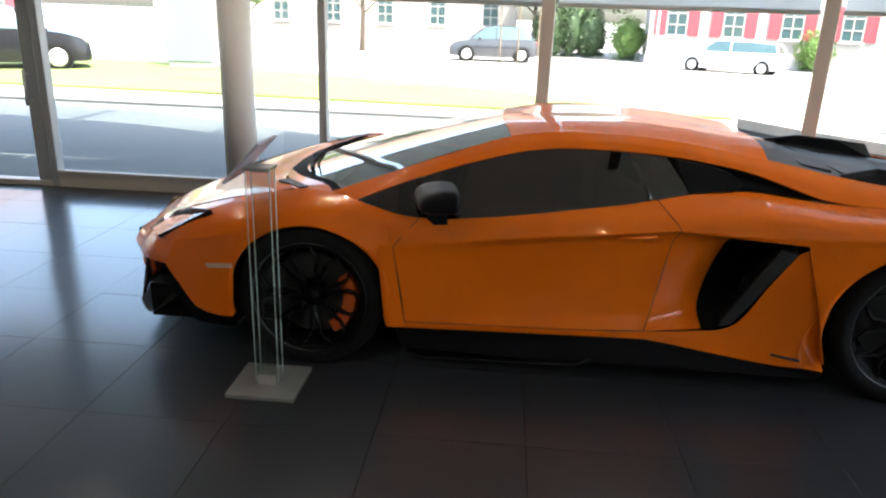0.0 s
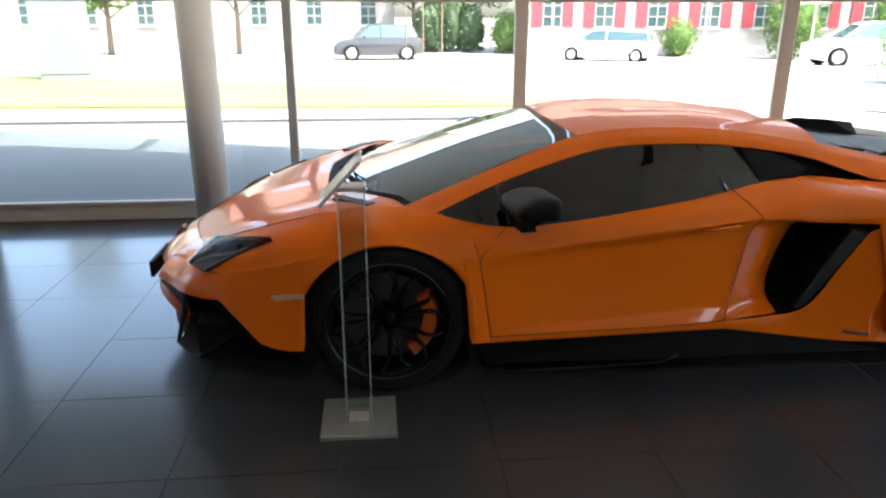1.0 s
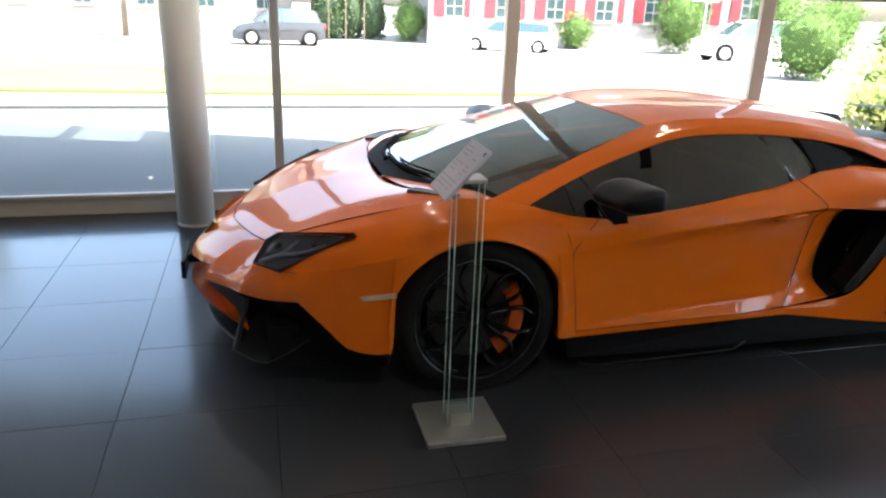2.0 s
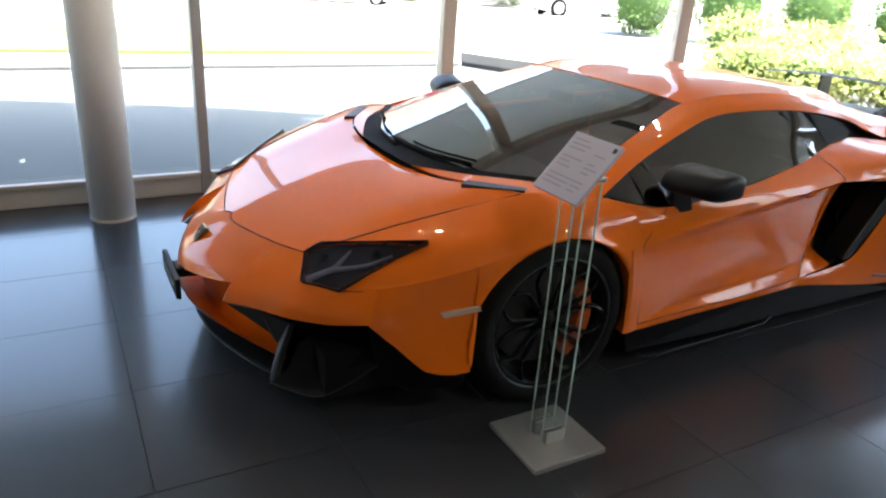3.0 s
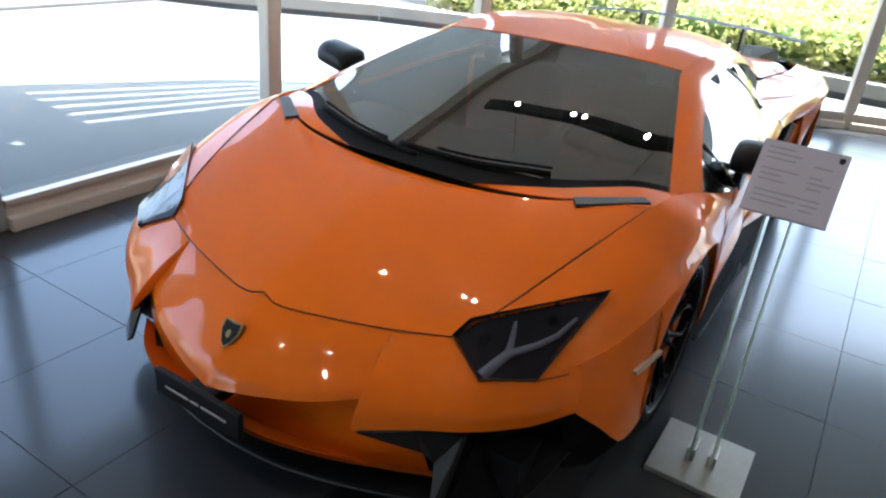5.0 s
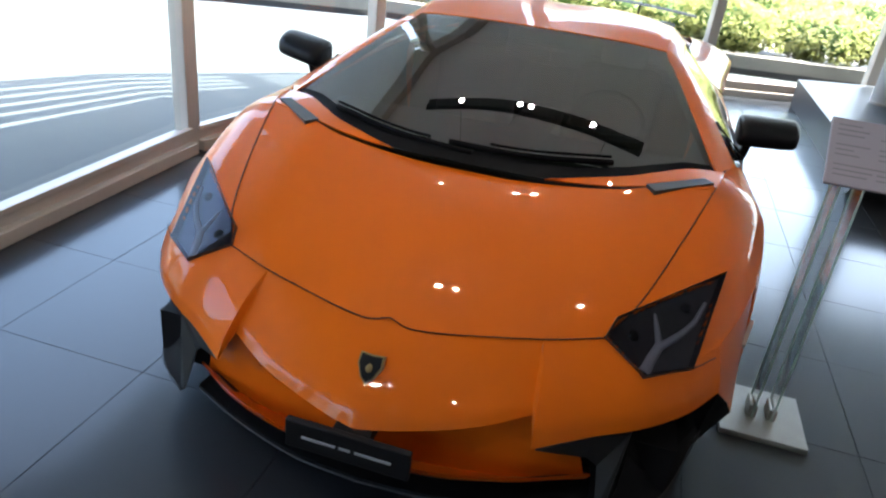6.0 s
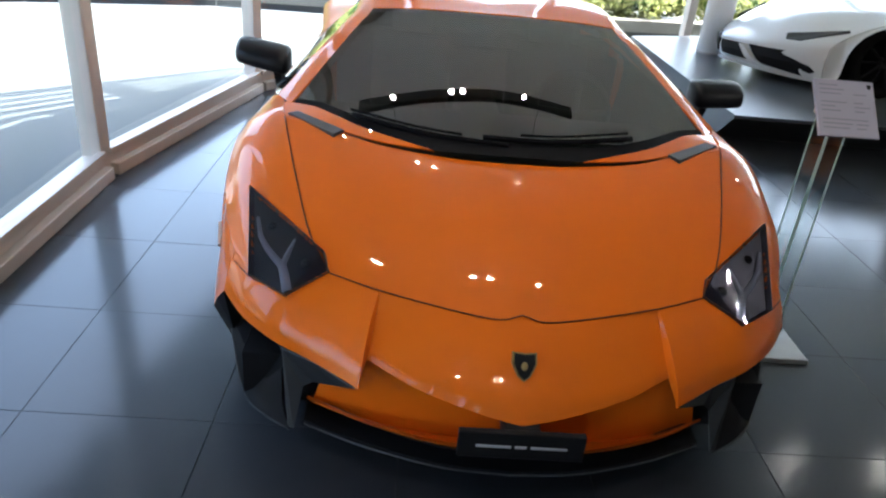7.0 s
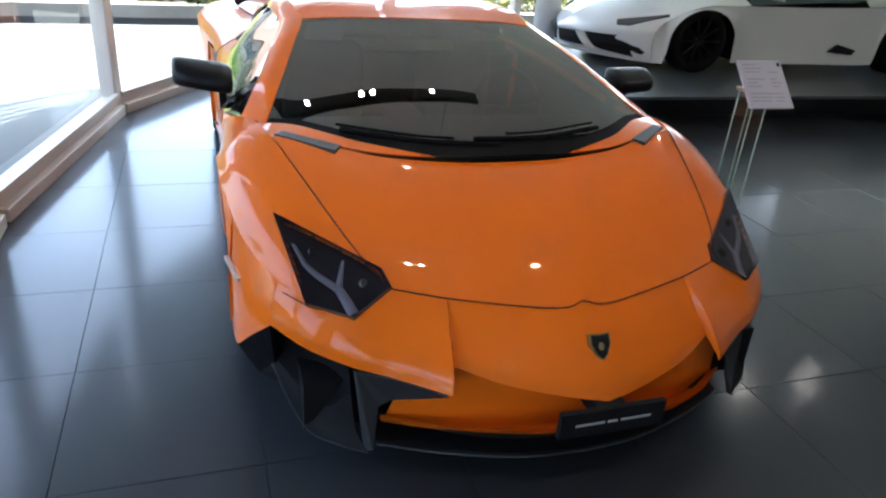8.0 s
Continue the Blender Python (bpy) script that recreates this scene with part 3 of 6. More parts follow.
seam([(x, s, z + 0.0015) for x, s, z in HOOD_EDGE], BOTH, r=0.0021)

# nose: middle piece set back behind the two outer pieces, whose inner edges stand proud as fins
NOSE_0 = [(-2.216, 0.0, 0.560), (-2.285, 0.0, 0.522), (-2.345, 0.0, 0.480), (-2.410, 0.0, 0.422), (-2.438, 0.0, 0.367)]
NOSE_1 = [(-2.224, 0.09, 0.551), (-2.285, 0.10, 0.516), (-2.338, 0.11, 0.474), (-2.392, 0.12, 0.422), (-2.414, 0.12, 0.383)]
NOSE_2 = [(-2.185, 0.25, 0.558), (-2.245, 0.26, 0.520), (-2.293, 0.27, 0.478), (-2.338, 0.28, 0.438), (-2.357, 0.285, 0.408)]
NOSE_3 = [(-2.142, 0.395, 0.567), (-2.190, 0.40, 0.528), (-2.232, 0.405, 0.490), (-2.268, 0.41, 0.462), (-2.285, 0.415, 0.437)]
panel("nose_panel", [net([NOSE_0, NOSE_1, NOSE_2, NOSE_3], 20, 22)], BOTH, PAINT, label="orange centre nose panel with a middle crease")
FIN = [(-2.142, 0.398, 0.5675), (-2.215, 0.412, 0.527), (-2.275, 0.420, 0.487), (-2.328, 0.427, 0.436), (-2.352, 0.432, 0.388)]
COR_1 = [(-2.083, 0.547, 0.581), (-2.145, 0.552, 0.538), (-2.195, 0.556, 0.495), (-2.240, 0.562, 0.444), (-2.258, 0.566, 0.398)]
COR_2 = [(-2.085, 0.655, 0.556), (-2.125, 0.665, 0.525), (-2.155, 0.672, 0.490), (-2.180, 0.680, 0.448), (-2.188, 0.684, 0.408)]
COR_3 = [(-2.025, 0.770, 0.540), (-2.050, 0.778, 0.515), (-2.070, 0.785, 0.487), (-2.085, 0.792, 0.455), (-2.090, 0.795, 0.420)]
COR_4 = [(-1.922, 0.850, 0.549), (-1.935, 0.861, 0.520), (-1.948, 0.8695, 0.491), (-1.962, 0.8745, 0.463), (-1.974, 0.8775, 0.434)]
panel("front_corner", [net([FIN, COR_1, COR_2, COR_3, COR_4], 30, 50)], LEFT, PAINT, lamp_hole=True)
panel("front_corner", [net([FIN, COR_1, COR_2, COR_3, COR_4], 30, 50)], RIGHT, PAINT, lamp_hole=True)
panel("nose_fin", [ruled(line([(x, -s, z) for x, s, z in FIN], 16), line([(x, -s, z) for x, s, z in NOSE_3], 16), 3)], LEFT, PAINT, thick=0.003)
panel("nose_fin", [ruled(line([(x, -s, z) for x, s, z in FIN], 16), line([(x, -s, z) for x, s, z in NOSE_3], 16), 3)], RIGHT, PAINT, thick=0.003)

# fender tops
FEN_A = [(-2.083, 0.547, 0.581), (-1.955, 0.622, 0.640), (-1.70, 0.707, 0.722), (-1.365, 0.802, 0.806), (-1.16, 0.842, 0.806), (-1.04, 0.890, 0.793)]
FEN_B = [(-2.085, 0.655, 0.556), (-1.93, 0.735, 0.630), (-1.69, 0.812, 0.704), (-1.36, 0.876, 0.782), (-1.15, 0.905, 0.780), (-1.00, 0.922, 0.768)]
FEN_C = [(-2.025, 0.770, 0.540), (-1.88, 0.828, 0.606), (-1.66, 0.894, 0.672), (-1.34, 0.945, 0.744), (-1.12, 0.952, 0.736), (-0.925, 0.950, 0.716)]
FEN_D = [(-1.925, 0.850, 0.548), (-1.80, 0.902, 0.575), (-1.62, 0.953, 0.622), (-1.29, 0.985, 0.700), (-1.08, 0.978, 0.650), (-0.885, 0.967, 0.604)]


def arch_points(cx, cz, a, b, t0, t1, n, s0, s1, top):
    """The edge of a wheel opening, which leans in towards its top."""
    out = []
    for k in range(n):
        t = radians(t0 + (t1 - t0) * k / (n - 1))
        z = cz + b * math.sin(t)
        f = (s0 + (s1 - s0) * k / (n - 1)) - top * max(math.sin(t), 0) ** 2
        out.append(Vector((cx + a * math.cos(t), -f, z)))
    return out


edge = [Vector(p) for p in ((-1.976, -0.877, 0.434), (-1.93, -0.905, 0.385), (-1.88, -0.930, 0.338), (-1.84, -0.95, 0.30), (-1.80, -0.966, 0.266), (-1.75, -0.971, 0.245), (-1.69, -0.974, 0.232))]
edge += arch_points(-1.27, 0.333, 0.374, 0.350, 197, -17, 40, 0.975, 0.968, -0.008)
edge += [Vector((-0.88, -0.962, 0.226)), Vector((-0.855, -0.958, 0.226)), Vector((-0.829, -0.950, 0.228))]
up_d = line([(x, -s, z) for x, s, z in FEN_D], 200)


def upper_for(p):
    """The point of the fender's shoulder line over a point of its lower edge."""
    f = (p.x + 1.976) / (1.976 - 0.829)
    lo, hi = -1.925, -0.885
    want = lo + (hi - lo) * min(max(f, 0), 1)
    return min(up_d, key=lambda q: abs(q.x - want))


up_edge = []
for p in edge:
    q = upper_for(p)
    up_edge.append(q if not up_edge or q.x > up_edge[-1].x else up_edge[-1].copy())
for sd in (LEFT, RIGHT):
    panel("fender", [net([FEN_A, FEN_B, FEN_C, FEN_D], 110, 40), ruled(up_edge, edge, 12, 0.006)], sd, PAINT, label="swollen orange front fender over the wheel", lamp_hole=True)
    panel("arch_lip", [ruled([p for p in edge[6:]], [p + Vector((0, 0.05, 0)) for p in edge[6:]], 3)], sd, PAINT, thick=0.003, centre=(-1.27, 0, 3))
seam([(-2.045, 0.782, 0.532), (-2.01, 0.815, 0.538), (-1.98, 0.84, 0.543)], BOTH, n=8)

# door: rows from the belt down, each from front to rear
DOOR_0 = [(-1.06, 0.888, 0.790), (-0.79, 0.944, 0.744), (-0.45, 0.934, 0.763), (-0.05, 0.882, 0.810), (0.38, 0.770, 0.866)]
DOOR_1 = [(-0.925, 0.950, 0.712), (-0.71, 0.956, 0.694), (-0.40, 0.950, 0.722), (0.0, 0.926, 0.763), (0.36, 0.882, 0.800)]
DOOR_2 = [(-0.885, 0.966, 0.606), (-0.65, 0.964, 0.642), (-0.37, 0.960, 0.677), (0.0, 0.950, 0.714), (0.345, 0.930, 0.745)]
DOOR_3 = [(-0.874, 0.960, 0.54), (-0.63, 0.938, 0.575), (-0.36, 0.920, 0.61), (0.0, 0.902, 0.65), (0.325, 0.880, 0.69)]
DOOR_4 = [(-0.853, 0.955, 0.42), (-0.62, 0.924, 0.43), (-0.35, 0.903, 0.44), (0.0, 0.883, 0.45), (0.290, 0.862, 0.46)]
DOOR_5 = [(-0.834, 0.951, 0.263), (-0.61, 0.928, 0.284), (-0.34, 0.910, 0.300), (0.0, 0.892, 0.318), (0.270, 0.866, 0.334)]
DOOR_6 = [(-0.829, 0.950, 0.250), (-0.60, 0.940, 0.252), (-0.34, 0.932, 0.254), (0.0, 0.920, 0.257), (0.252, 0.892, 0.260)]
for sd in (LEFT, RIGHT):
    door = panel("door", [net([DOOR_0, DOOR_1, DOOR_2], 34, 12), net([DOOR_2, DOOR_3, DOOR_4, DOOR_5], 34, 22), net([DOOR_5, DOOR_6], 34, 5)], sd, PAINT, label="scissor door with a sharp shoulder crease")
    k = -1 if sd is LEFT else 1
    bm = bmesh.new()
    tube(bm, [(0.08, 0.938 * k, 0.700), (0.16, 0.930 * k, 0.706), (0.25, 0.918 * k, 0.712)], 0.007, 8)
    part("door_handle", bm, PAINT, door, smooth=True)
seam([(-0.775, 0.9455, 0.742), (-0.83, 0.956, 0.680), (-0.885, 0.968, 0.610)], BOTH, n=12)
seam([(-0.885, 0.968, 0.610), (-0.880, 0.966, 0.58), (-0.874, 0.962, 0.54), (-0.853, 0.957, 0.42), (-0.829, 0.951, 0.25)], BOTH)
seam([(-0.836, 0.950, 0.250), (-0.5, 0.936, 0.252), (0.0, 0.920, 0.256), (0.25, 0.892, 0.259)], BOTH, n=14)
seam([(0.25, 0.892, 0.258), (0.29, 0.870, 0.45), (0.325, 0.884, 0.68), (0.345, 0.930, 0.745), (0.30, 0.89, 0.80), (0.24, 0.80, 0.862)], BOTH, n=30)

# sill under the door and the flared skirt behind it
SILL_U = [(-0.845, 0.952, 0.246), (-0.4, 0.934, 0.249), (0.0, 0.920, 0.252), (0.25, 0.893, 0.255)]
SILL_L = [(-0.86, 0.950, 0.222), (-0.4, 0.932, 0.224), (0.0, 0.918, 0.226), (0.25, 0.900, 0.222)]
for sd in (LEFT, RIGHT):
    panel("side_sill", [net([SILL_U, SILL_L], 24, 4)], sd, PAINT)
    bm = bmesh.new()
    k = -1 if sd is LEFT else 1
    for p, q, z0, z1, s0, s1 in ((-0.90, 1.02, 0.225, 0.13, 0.935, 0.90),):
        flat_plate(bm, [(-0.88, 0.938, 0.224), (0.2, 0.900, 0.224), (0.6, 0.912, 0.188), (1.03, 0.955, 0.135), (1.0, 0.945, 0.105), (-0.2, 0.935, 0.10), (-0.84, 0.93, 0.115)], (0, -0.12, 0), sd)
    part("side_skirt", bm, COWL_BLACK, car)
    bm = bmesh.new()
    tube(bm, [(-0.80, 0.955 * k, 0.10), (-0.74, 0.965 * k, 0.085), (-0.05, 0.965 * k, 0.10), (0.02, 0.955 * k, 0.13)], 0.006, 8)
    part("skirt_blade", bm, BLACK_SATIN, car, smooth=True)

# scoop behind the door, with its black blade
SC_0 = [(0.345, 0.928, 0.745), (0.50, 0.905, 0.735), (0.68, 0.86, 0.715), (0.95, 0.70, 0.68)]
SC_1 = [(0.325, 0.880, 0.690), (0.47, 0.832, 0.68), (0.62, 0.735, 0.665), (0.90, 0.56, 0.64)]
SC_2 = [(0.290, 0.862, 0.46), (0.42, 0.812, 0.47), (0.55, 0.715, 0.475), (0.84, 0.54, 0.48)]
SC_3 = [(0.270, 0.866, 0.334), (0.40, 0.825, 0.338), (0.52, 0.750, 0.342), (0.78, 0.58, 0.345)]
SC_4 = [(0.252, 0.892, 0.258), (0.38, 0.885, 0.270), (0.52, 0.872, 0.285), (0.75, 0.80, 0.290)]
for sd in (LEFT, RIGHT):
    k = -1 if sd is LEFT else 1
    scoop = net([SC_0, SC_1, SC_2, SC_3, SC_4], 31, 26)
    panel("side_scoop", [[r[:20] for r in scoop]], sd, PAINT, centre=(0.6, 0, 0.45))
    panel("scoop_duct", [[r[19:] for r in scoop]], sd, BLACK_SATIN, centre=(0.6, 0, 0.45))
    bm = bmesh.new()
    flat_plate(bm, [(0.80, 0.835, 0.71), (0.92, 0.60, 0.70), (0.86, 0.56, 0.46), (0.76, 0.62, 0.28), (0.60, 0.85, 0.29), (0.70, 0.72, 0.48)], (0.02, 0.0, 0), sd)
    part("scoop_mesh", bm, BLACK_SATIN, car, "black mesh inside the scoop")
    bm = bmesh.new()
    flat_plate(bm, [(0.765, 0.930, 0.692), (0.835, 0.946, 0.676), (0.622, 0.902, 0.318), (0.572, 0.893, 0.302), (0.585, 0.895, 0.345), (0.745, 0.925, 0.650)], (0.05, -0.15, 0), sd)
    bmesh.ops.bevel(bm, geom=list(bm.edges), offset=0.004, segments=1, affect="EDGES")
    part("scoop_blade", bm, CARBON, car, "dark carbon blade framing the scoop")

# rear quarter
Q_0 = [(0.38, 0.770, 0.866), (0.66, 0.700, 0.878), (1.05, 0.690, 0.838), (1.45, 0.760, 0.845), (1.9, 0.745, 0.830), (2.28, 0.64, 0.770)]
Q_1 = [(0.36, 0.882, 0.798), (0.68, 0.905, 0.822), (1.06, 0.935, 0.826), (1.42, 0.940, 0.835), (1.9, 0.880, 0.808), (2.28, 0.74, 0.735)]
Q_2 = [(0.345, 0.928, 0.746), (0.70, 0.950, 0.752), (1.08, 0.995, 0.778), (1.40, 1.010, 0.796), (1.9, 0.930, 0.760), (2.30, 0.78, 0.68)]
Q_3 = [(0.345, 0.928, 0.744), (0.70, 0.945, 0.722), (0.99, 0.985, 0.725), (1.385, 1.014, 0.772), (1.82, 0.950, 0.69), (2.31, 0.80, 0.56)]
qa = arch_points(1.385, 0.355, 0.405, 0.385, 206, 0, 34, 0.965, 0.985, -0.02)
qa += [Vector((1.82, -0.958, 0.28)), Vector((1.95, -0.915, 0.24)), Vector((2.15, -0.85, 0.24)), Vector((2.31, -0.80, 0.26))]
q3 = line([(x, -s, z) for x, s, z in Q_3], 240)


def near_x(ln, x):
    return min(ln, key=lambda q: abs(q.x - x))


q_up = [near_x(q3, 0.86 + (2.31 - 0.86) * (i / (len(qa) - 1)) ** 1.05) for i in range(len(qa))]
for sd in (LEFT, RIGHT):
    k = -1 if sd is LEFT else 1
    panel("rear_quarter", [net([Q_0, Q_1, Q_2, Q_3], 44, 20), ruled(q_up, qa, 12, 0.01)], sd, PAINT, label="broad orange rear haunch over the wheel")
    panel("rear_side_panel", [net([[(0.838, 0.947, 0.678), (0.745, 0.928, 0.515), (0.628, 0.904, 0.318), (0.45, 0.893, 0.272), (0.25, 0.893, 0.256)],
                                   [(0.868, 0.962, 0.698), (0.865, 0.950, 0.53), (0.800, 0.934, 0.335), (0.64, 0.917, 0.250), (0.25, 0.897, 0.240)],
                                   [(0.905, 0.976, 0.716), (0.975, 0.974, 0.54), (0.915, 0.953, 0.30), (0.925, 0.950, 0.155), (0.25, 0.899, 0.222)]], 30, 12),
                              [[Vector((x, -y, z)).lerp(Vector((x2, -y2, z2)), f / 4) for f in range(5)] for (x, y, z), (x2, y2, z2) in (
                                  ((0.905, 0.976, 0.716), (0.965, 0.985, 0.690)), ((0.955, 0.975, 0.60), (1.0, 0.982, 0.58)), ((0.962, 0.967, 0.45), (1.005, 0.955, 0.45)),
                                  ((0.912, 0.953, 0.30), (1.0, 0.925, 0.31)), ((0.916, 0.952, 0.22), (1.015, 0.925, 0.22)), ((0.927, 0.950, 0.155), (1.035, 0.940, 0.138)))]], sd, PAINT, thick=0.004)
    panel("arch_lip", [ruled(qa[:34], [p + Vector((0, 0.06, 0)) for p in qa[:34]], 3)], sd, PAINT, thick=0.003, centre=(1.385, 0, 3))
    bm = bmesh.new()
    tube(bm, [(0.80, 0.939 * k, 0.205), (0.92, 0.957 * k, 0.192)], 0.006, 6)
    part("quarter_badge", bm, BLADE_GREY, car)

# cabin: windscreen, roof, rails, side glass
WS_0 = [(-1.545, 0.0, 0.778), (-1.20, 0.0, 0.880), (-0.82, 0.0, 0.985), (-0.44, 0.0, 1.078)]
WS_1 = [(-1.515, 0.30, 0.779), (-1.17, 0.28, 0.879), (-0.80, 0.26, 0.982), (-0.43, 0.24, 1.075)]
WS_2 = [(-1.39, 0.60, 0.783), (-1.07, 0.54, 0.881), (-0.74, 0.47, 0.981), (-0.41, 0.42, 1.067)]
WS_3 = [(-1.185, 0.805, 0.798), (-0.92, 0.720, 0.896), (-0.66, 0.640, 0.983), (-0.395, 0.566, 1.054)]
WS_FAR = [[(x, -s_, z) for x, s_, z in r] for r in (WS_3, WS_2, WS_1)]
ws = panel("windscreen", [net(WS_FAR + [WS_0, WS_1, WS_2, WS_3], 28, 49)], LEFT, GLASS_WS, label="raked tinted windscreen", thick=0.0)
BAND_F = [(-1.549, 0.0, 0.781), (-1.530, 0.30, 0.782), (-1.425, 0.50, 0.793), (-1.355, 0.60, 0.803), (-1.245, 0.70, 0.808), (-1.185, 0.808, 0.805)]
BAND_R = [(-1.465, 0.0, 0.804), (-1.445, 0.295, 0.803), (-1.355, 0.49, 0.811), (-1.29, 0.585, 0.817), (-1.205, 0.69, 0.822), (-1.155, 0.785, 0.815)]
panel("screen_band", [net([BAND_F, BAND_R], 30, 5)], BOTH, COWL_BLACK, ws, thick=0.0)
for sd in (LEFT, RIGHT):
    panel("cowl_corner", [net([[(-1.538, 0.26, 0.779), (-1.50, 0.46, 0.788), (-1.425, 0.65, 0.803), (-1.36, 0.80, 0.806), (-1.17, 0.842, 0.804)], [(-1.534, 0.28, 0.784), (-1.425, 0.50, 0.803), (-1.345, 0.60, 0.811), (-1.24, 0.71, 0.814), (-1.185, 0.815, 0.808)]], 26, 6)], sd, PAINT, thick=0.004)
RO_0 = [(-0.44, 0.0, 1.082), (-0.12, 0.0, 1.108), (0.30, 0.0, 1.106), (0.78, 0.0, 1.055)]
RO_1 = [(-0.43, 0.24, 1.079), (-0.12, 0.24, 1.114), (0.30, 0.24, 1.116), (0.78, 0.24, 1.066)]
RO_2 = [(-0.41, 0.42, 1.070), (-0.12, 0.44, 1.109), (0.30, 0.44, 1.104), (0.78, 0.44, 1.045)]
RO_3 = [(-0.395, 0.568, 1.056), (-0.12, 0.585, 1.090), (0.30, 0.585, 1.076), (0.78, 0.560, 1.000)]
panel("roof", [net([RO_0, RO_1, RO_2, RO_3], 28, 20)], BOTH, PAINT, label="low double-bubble orange roof")
panel("headliner", [net([[(x, s * 0.97, z - 0.016) for x, s, z in r] for r in (RO_0, RO_1, RO_2, RO_3)], 20, 12)], BOTH, INTERIOR, thick=0.004)
RAIL_U = [(-1.20, 0.812, 0.803), (-0.92, 0.723, 0.895), (-0.66, 0.642, 0.979), (-0.395, 0.568, 1.055), (-0.12, 0.585, 1.090), (0.30, 0.585, 1.076), (0.78, 0.560, 1.000), (1.15, 0.545, 0.930), (1.62, 0.60, 0.872)]
RAIL_M = [(-1.13, 0.845, 0.802), (-0.86, 0.765, 0.897), (-0.58, 0.690, 0.982), (-0.32, 0.625, 1.044), (-0.05, 0.635, 1.062), (0.30, 0.632, 1.046), (0.74, 0.618, 0.975), (1.10, 0.615, 0.900), (1.55, 0.69, 0.862)]
RAIL_L = [(-1.055, 0.885, 0.797), (-0.80, 0.795, 0.890), (-0.52, 0.717, 0.968), (-0.28, 0.660, 1.016), (-0.02, 0.662, 1.030), (0.30, 0.655, 1.015), (0.68, 0.645, 0.955), (1.05, 0.665, 0.845), (1.45, 0.755, 0.846)]
for sd in (LEFT, RIGHT):
    panel("roof_rail", [net([RAIL_U, RAIL_M, RAIL_L], 60, 9)], sd, PAINT)
    panel("pillar_lining", [net([[(x + 0.004, s - 0.022, z - 0.014) for x, s, z in r[:7]] for r in (RAIL_U, RAIL_M, RAIL_L)], 40, 6)], sd, INTERIOR, thick=0.002)
    panel("door_card", [net([[(x, s - 0.035, z - 0.012) for x, s, z in DOOR_0], [(x, s - 0.06, z) for x, s, z in DOOR_2], [(x, s - 0.06, z) for x, s, z in DOOR_5]], 20, 10)], sd, INTERIOR, thick=0.004)
BELT = [(-1.055, 0.889, 0.792), (-0.78, 0.945, 0.745), (-0.50, 0.938, 0.757), (-0.20, 0.902, 0.795), (0.10, 0.858, 0.828), (0.40, 0.768, 0.867), (0.66, 0.697, 0.879), (1.02, 0.675, 0.842)]
GL_U = [(-1.05, 0.884, 0.797), (-0.80, 0.790, 0.888), (-0.52, 0.712, 0.966), (-0.28, 0.655, 1.014), (-0.02, 0.657, 1.028), (0.30, 0.650, 1.013), (0.66, 0.642, 0.956), (1.03, 0.663, 0.846)]
gu, gb = line([(x, -s, z) for x, s, z in GL_U], 64), line([(x, -s, z) for x, s, z in BELT], 64)
w_end = next(i for i in range(64) if gu[i].x + gb[i].x > 0.70)          # where the glass stops and the intake begins
for sd in (LEFT, RIGHT):
    k = -1 if sd is LEFT else 1
    panel("side_window", [ruled(gu[6:w_end + 1], gb[6:w_end + 1], 10, 0.012)], sd, GLASS_SIDE, label="dark tinted side window", thick=0.0)
    panel("quarterlight", [ruled(gu[:7], gb[:7], 6, 0.002)], sd, BLACK_GLOSS, thick=0.0)
    panel("rear_pillar", [ruled([p + Vector((0, 0.004, 0)) for p in gu[w_end:]], [p + Vector((0, 0.055, -0.006)) for p in gb[w_end:]], 6, -0.03)], sd, COWL_BLACK, thick=0.0, label="black air intake behind the side window")
    bm = bmesh.new()
    flat_plate(bm, [(0.345, 0.668, 1.002), (0.52, 0.668, 0.975), (0.60, 0.690, 0.945), (0.640, 0.706, 0.912), (0.60, 0.728, 0.881), (0.395, 0.766, 0.872)], (0, -0.05, 0), sd)
    bmesh.ops.bevel(bm, geom=list(bm.edges), offset=0.004, segments=1, affect="EDGES")
    part("intake_shroud", bm, COWL_BLACK, car)
    seam([(0.14, 0.664, 1.020), (0.18, 0.722, 0.945), (0.22, 0.828, 0.846)], sd, r=0.009, material=BLACK_GLOSS, name="window_bar", n=8)
    seam([(-0.80, 0.800, 0.884), (-0.775, 0.875, 0.812), (-0.76, 0.944, 0.748)], sd, r=0.009, material=BLACK_GLOSS, name="window_bar", n=6)

# engine cover, tail and wing
EC = [[(0.76, s * 0.55, 1.040 - 0.04 * s), (1.15, s * 0.54, 0.940 - 0.02 * s), (1.65, s * 0.62, 0.868 - 0.01 * s), (2.20, s * 0.65, 0.815 - 0.02 * s)] for s in (0.0, 0.5, 1.0)]
panel("engine_cover", [net(EC, 24, 9)], BOTH, BLACK_SATIN, label="black vented engine cover")
for i in range(4):
    bm = bmesh.new()
    x = 1.0 + i * 0.2
    box(bm, -0.07, 0.07, -0.40, 0.40, 0.0, 0.012, 0.004, Matrix.Translation((x + 0.07, 0, 0.956 - 0.185 * (x - 0.9) + 0.05 * (x - 1.0) ** 2)) @ Matrix.Rotation(radians(9), 4, "Y"))
    part("engine_slat", bm, BLACK_SATIN, car)
TAIL = [[(2.20, s * 0.66, 0.80), (2.32, s * 0.73, 0.72), (2.38, s * 0.78, 0.52), (2.34, s * 0.79, 0.26)] for s in (0.0, 0.5, 1.0)]
panel("rear_fascia", [net(TAIL, 14, 9)], BOTH, BLACK_SATIN)
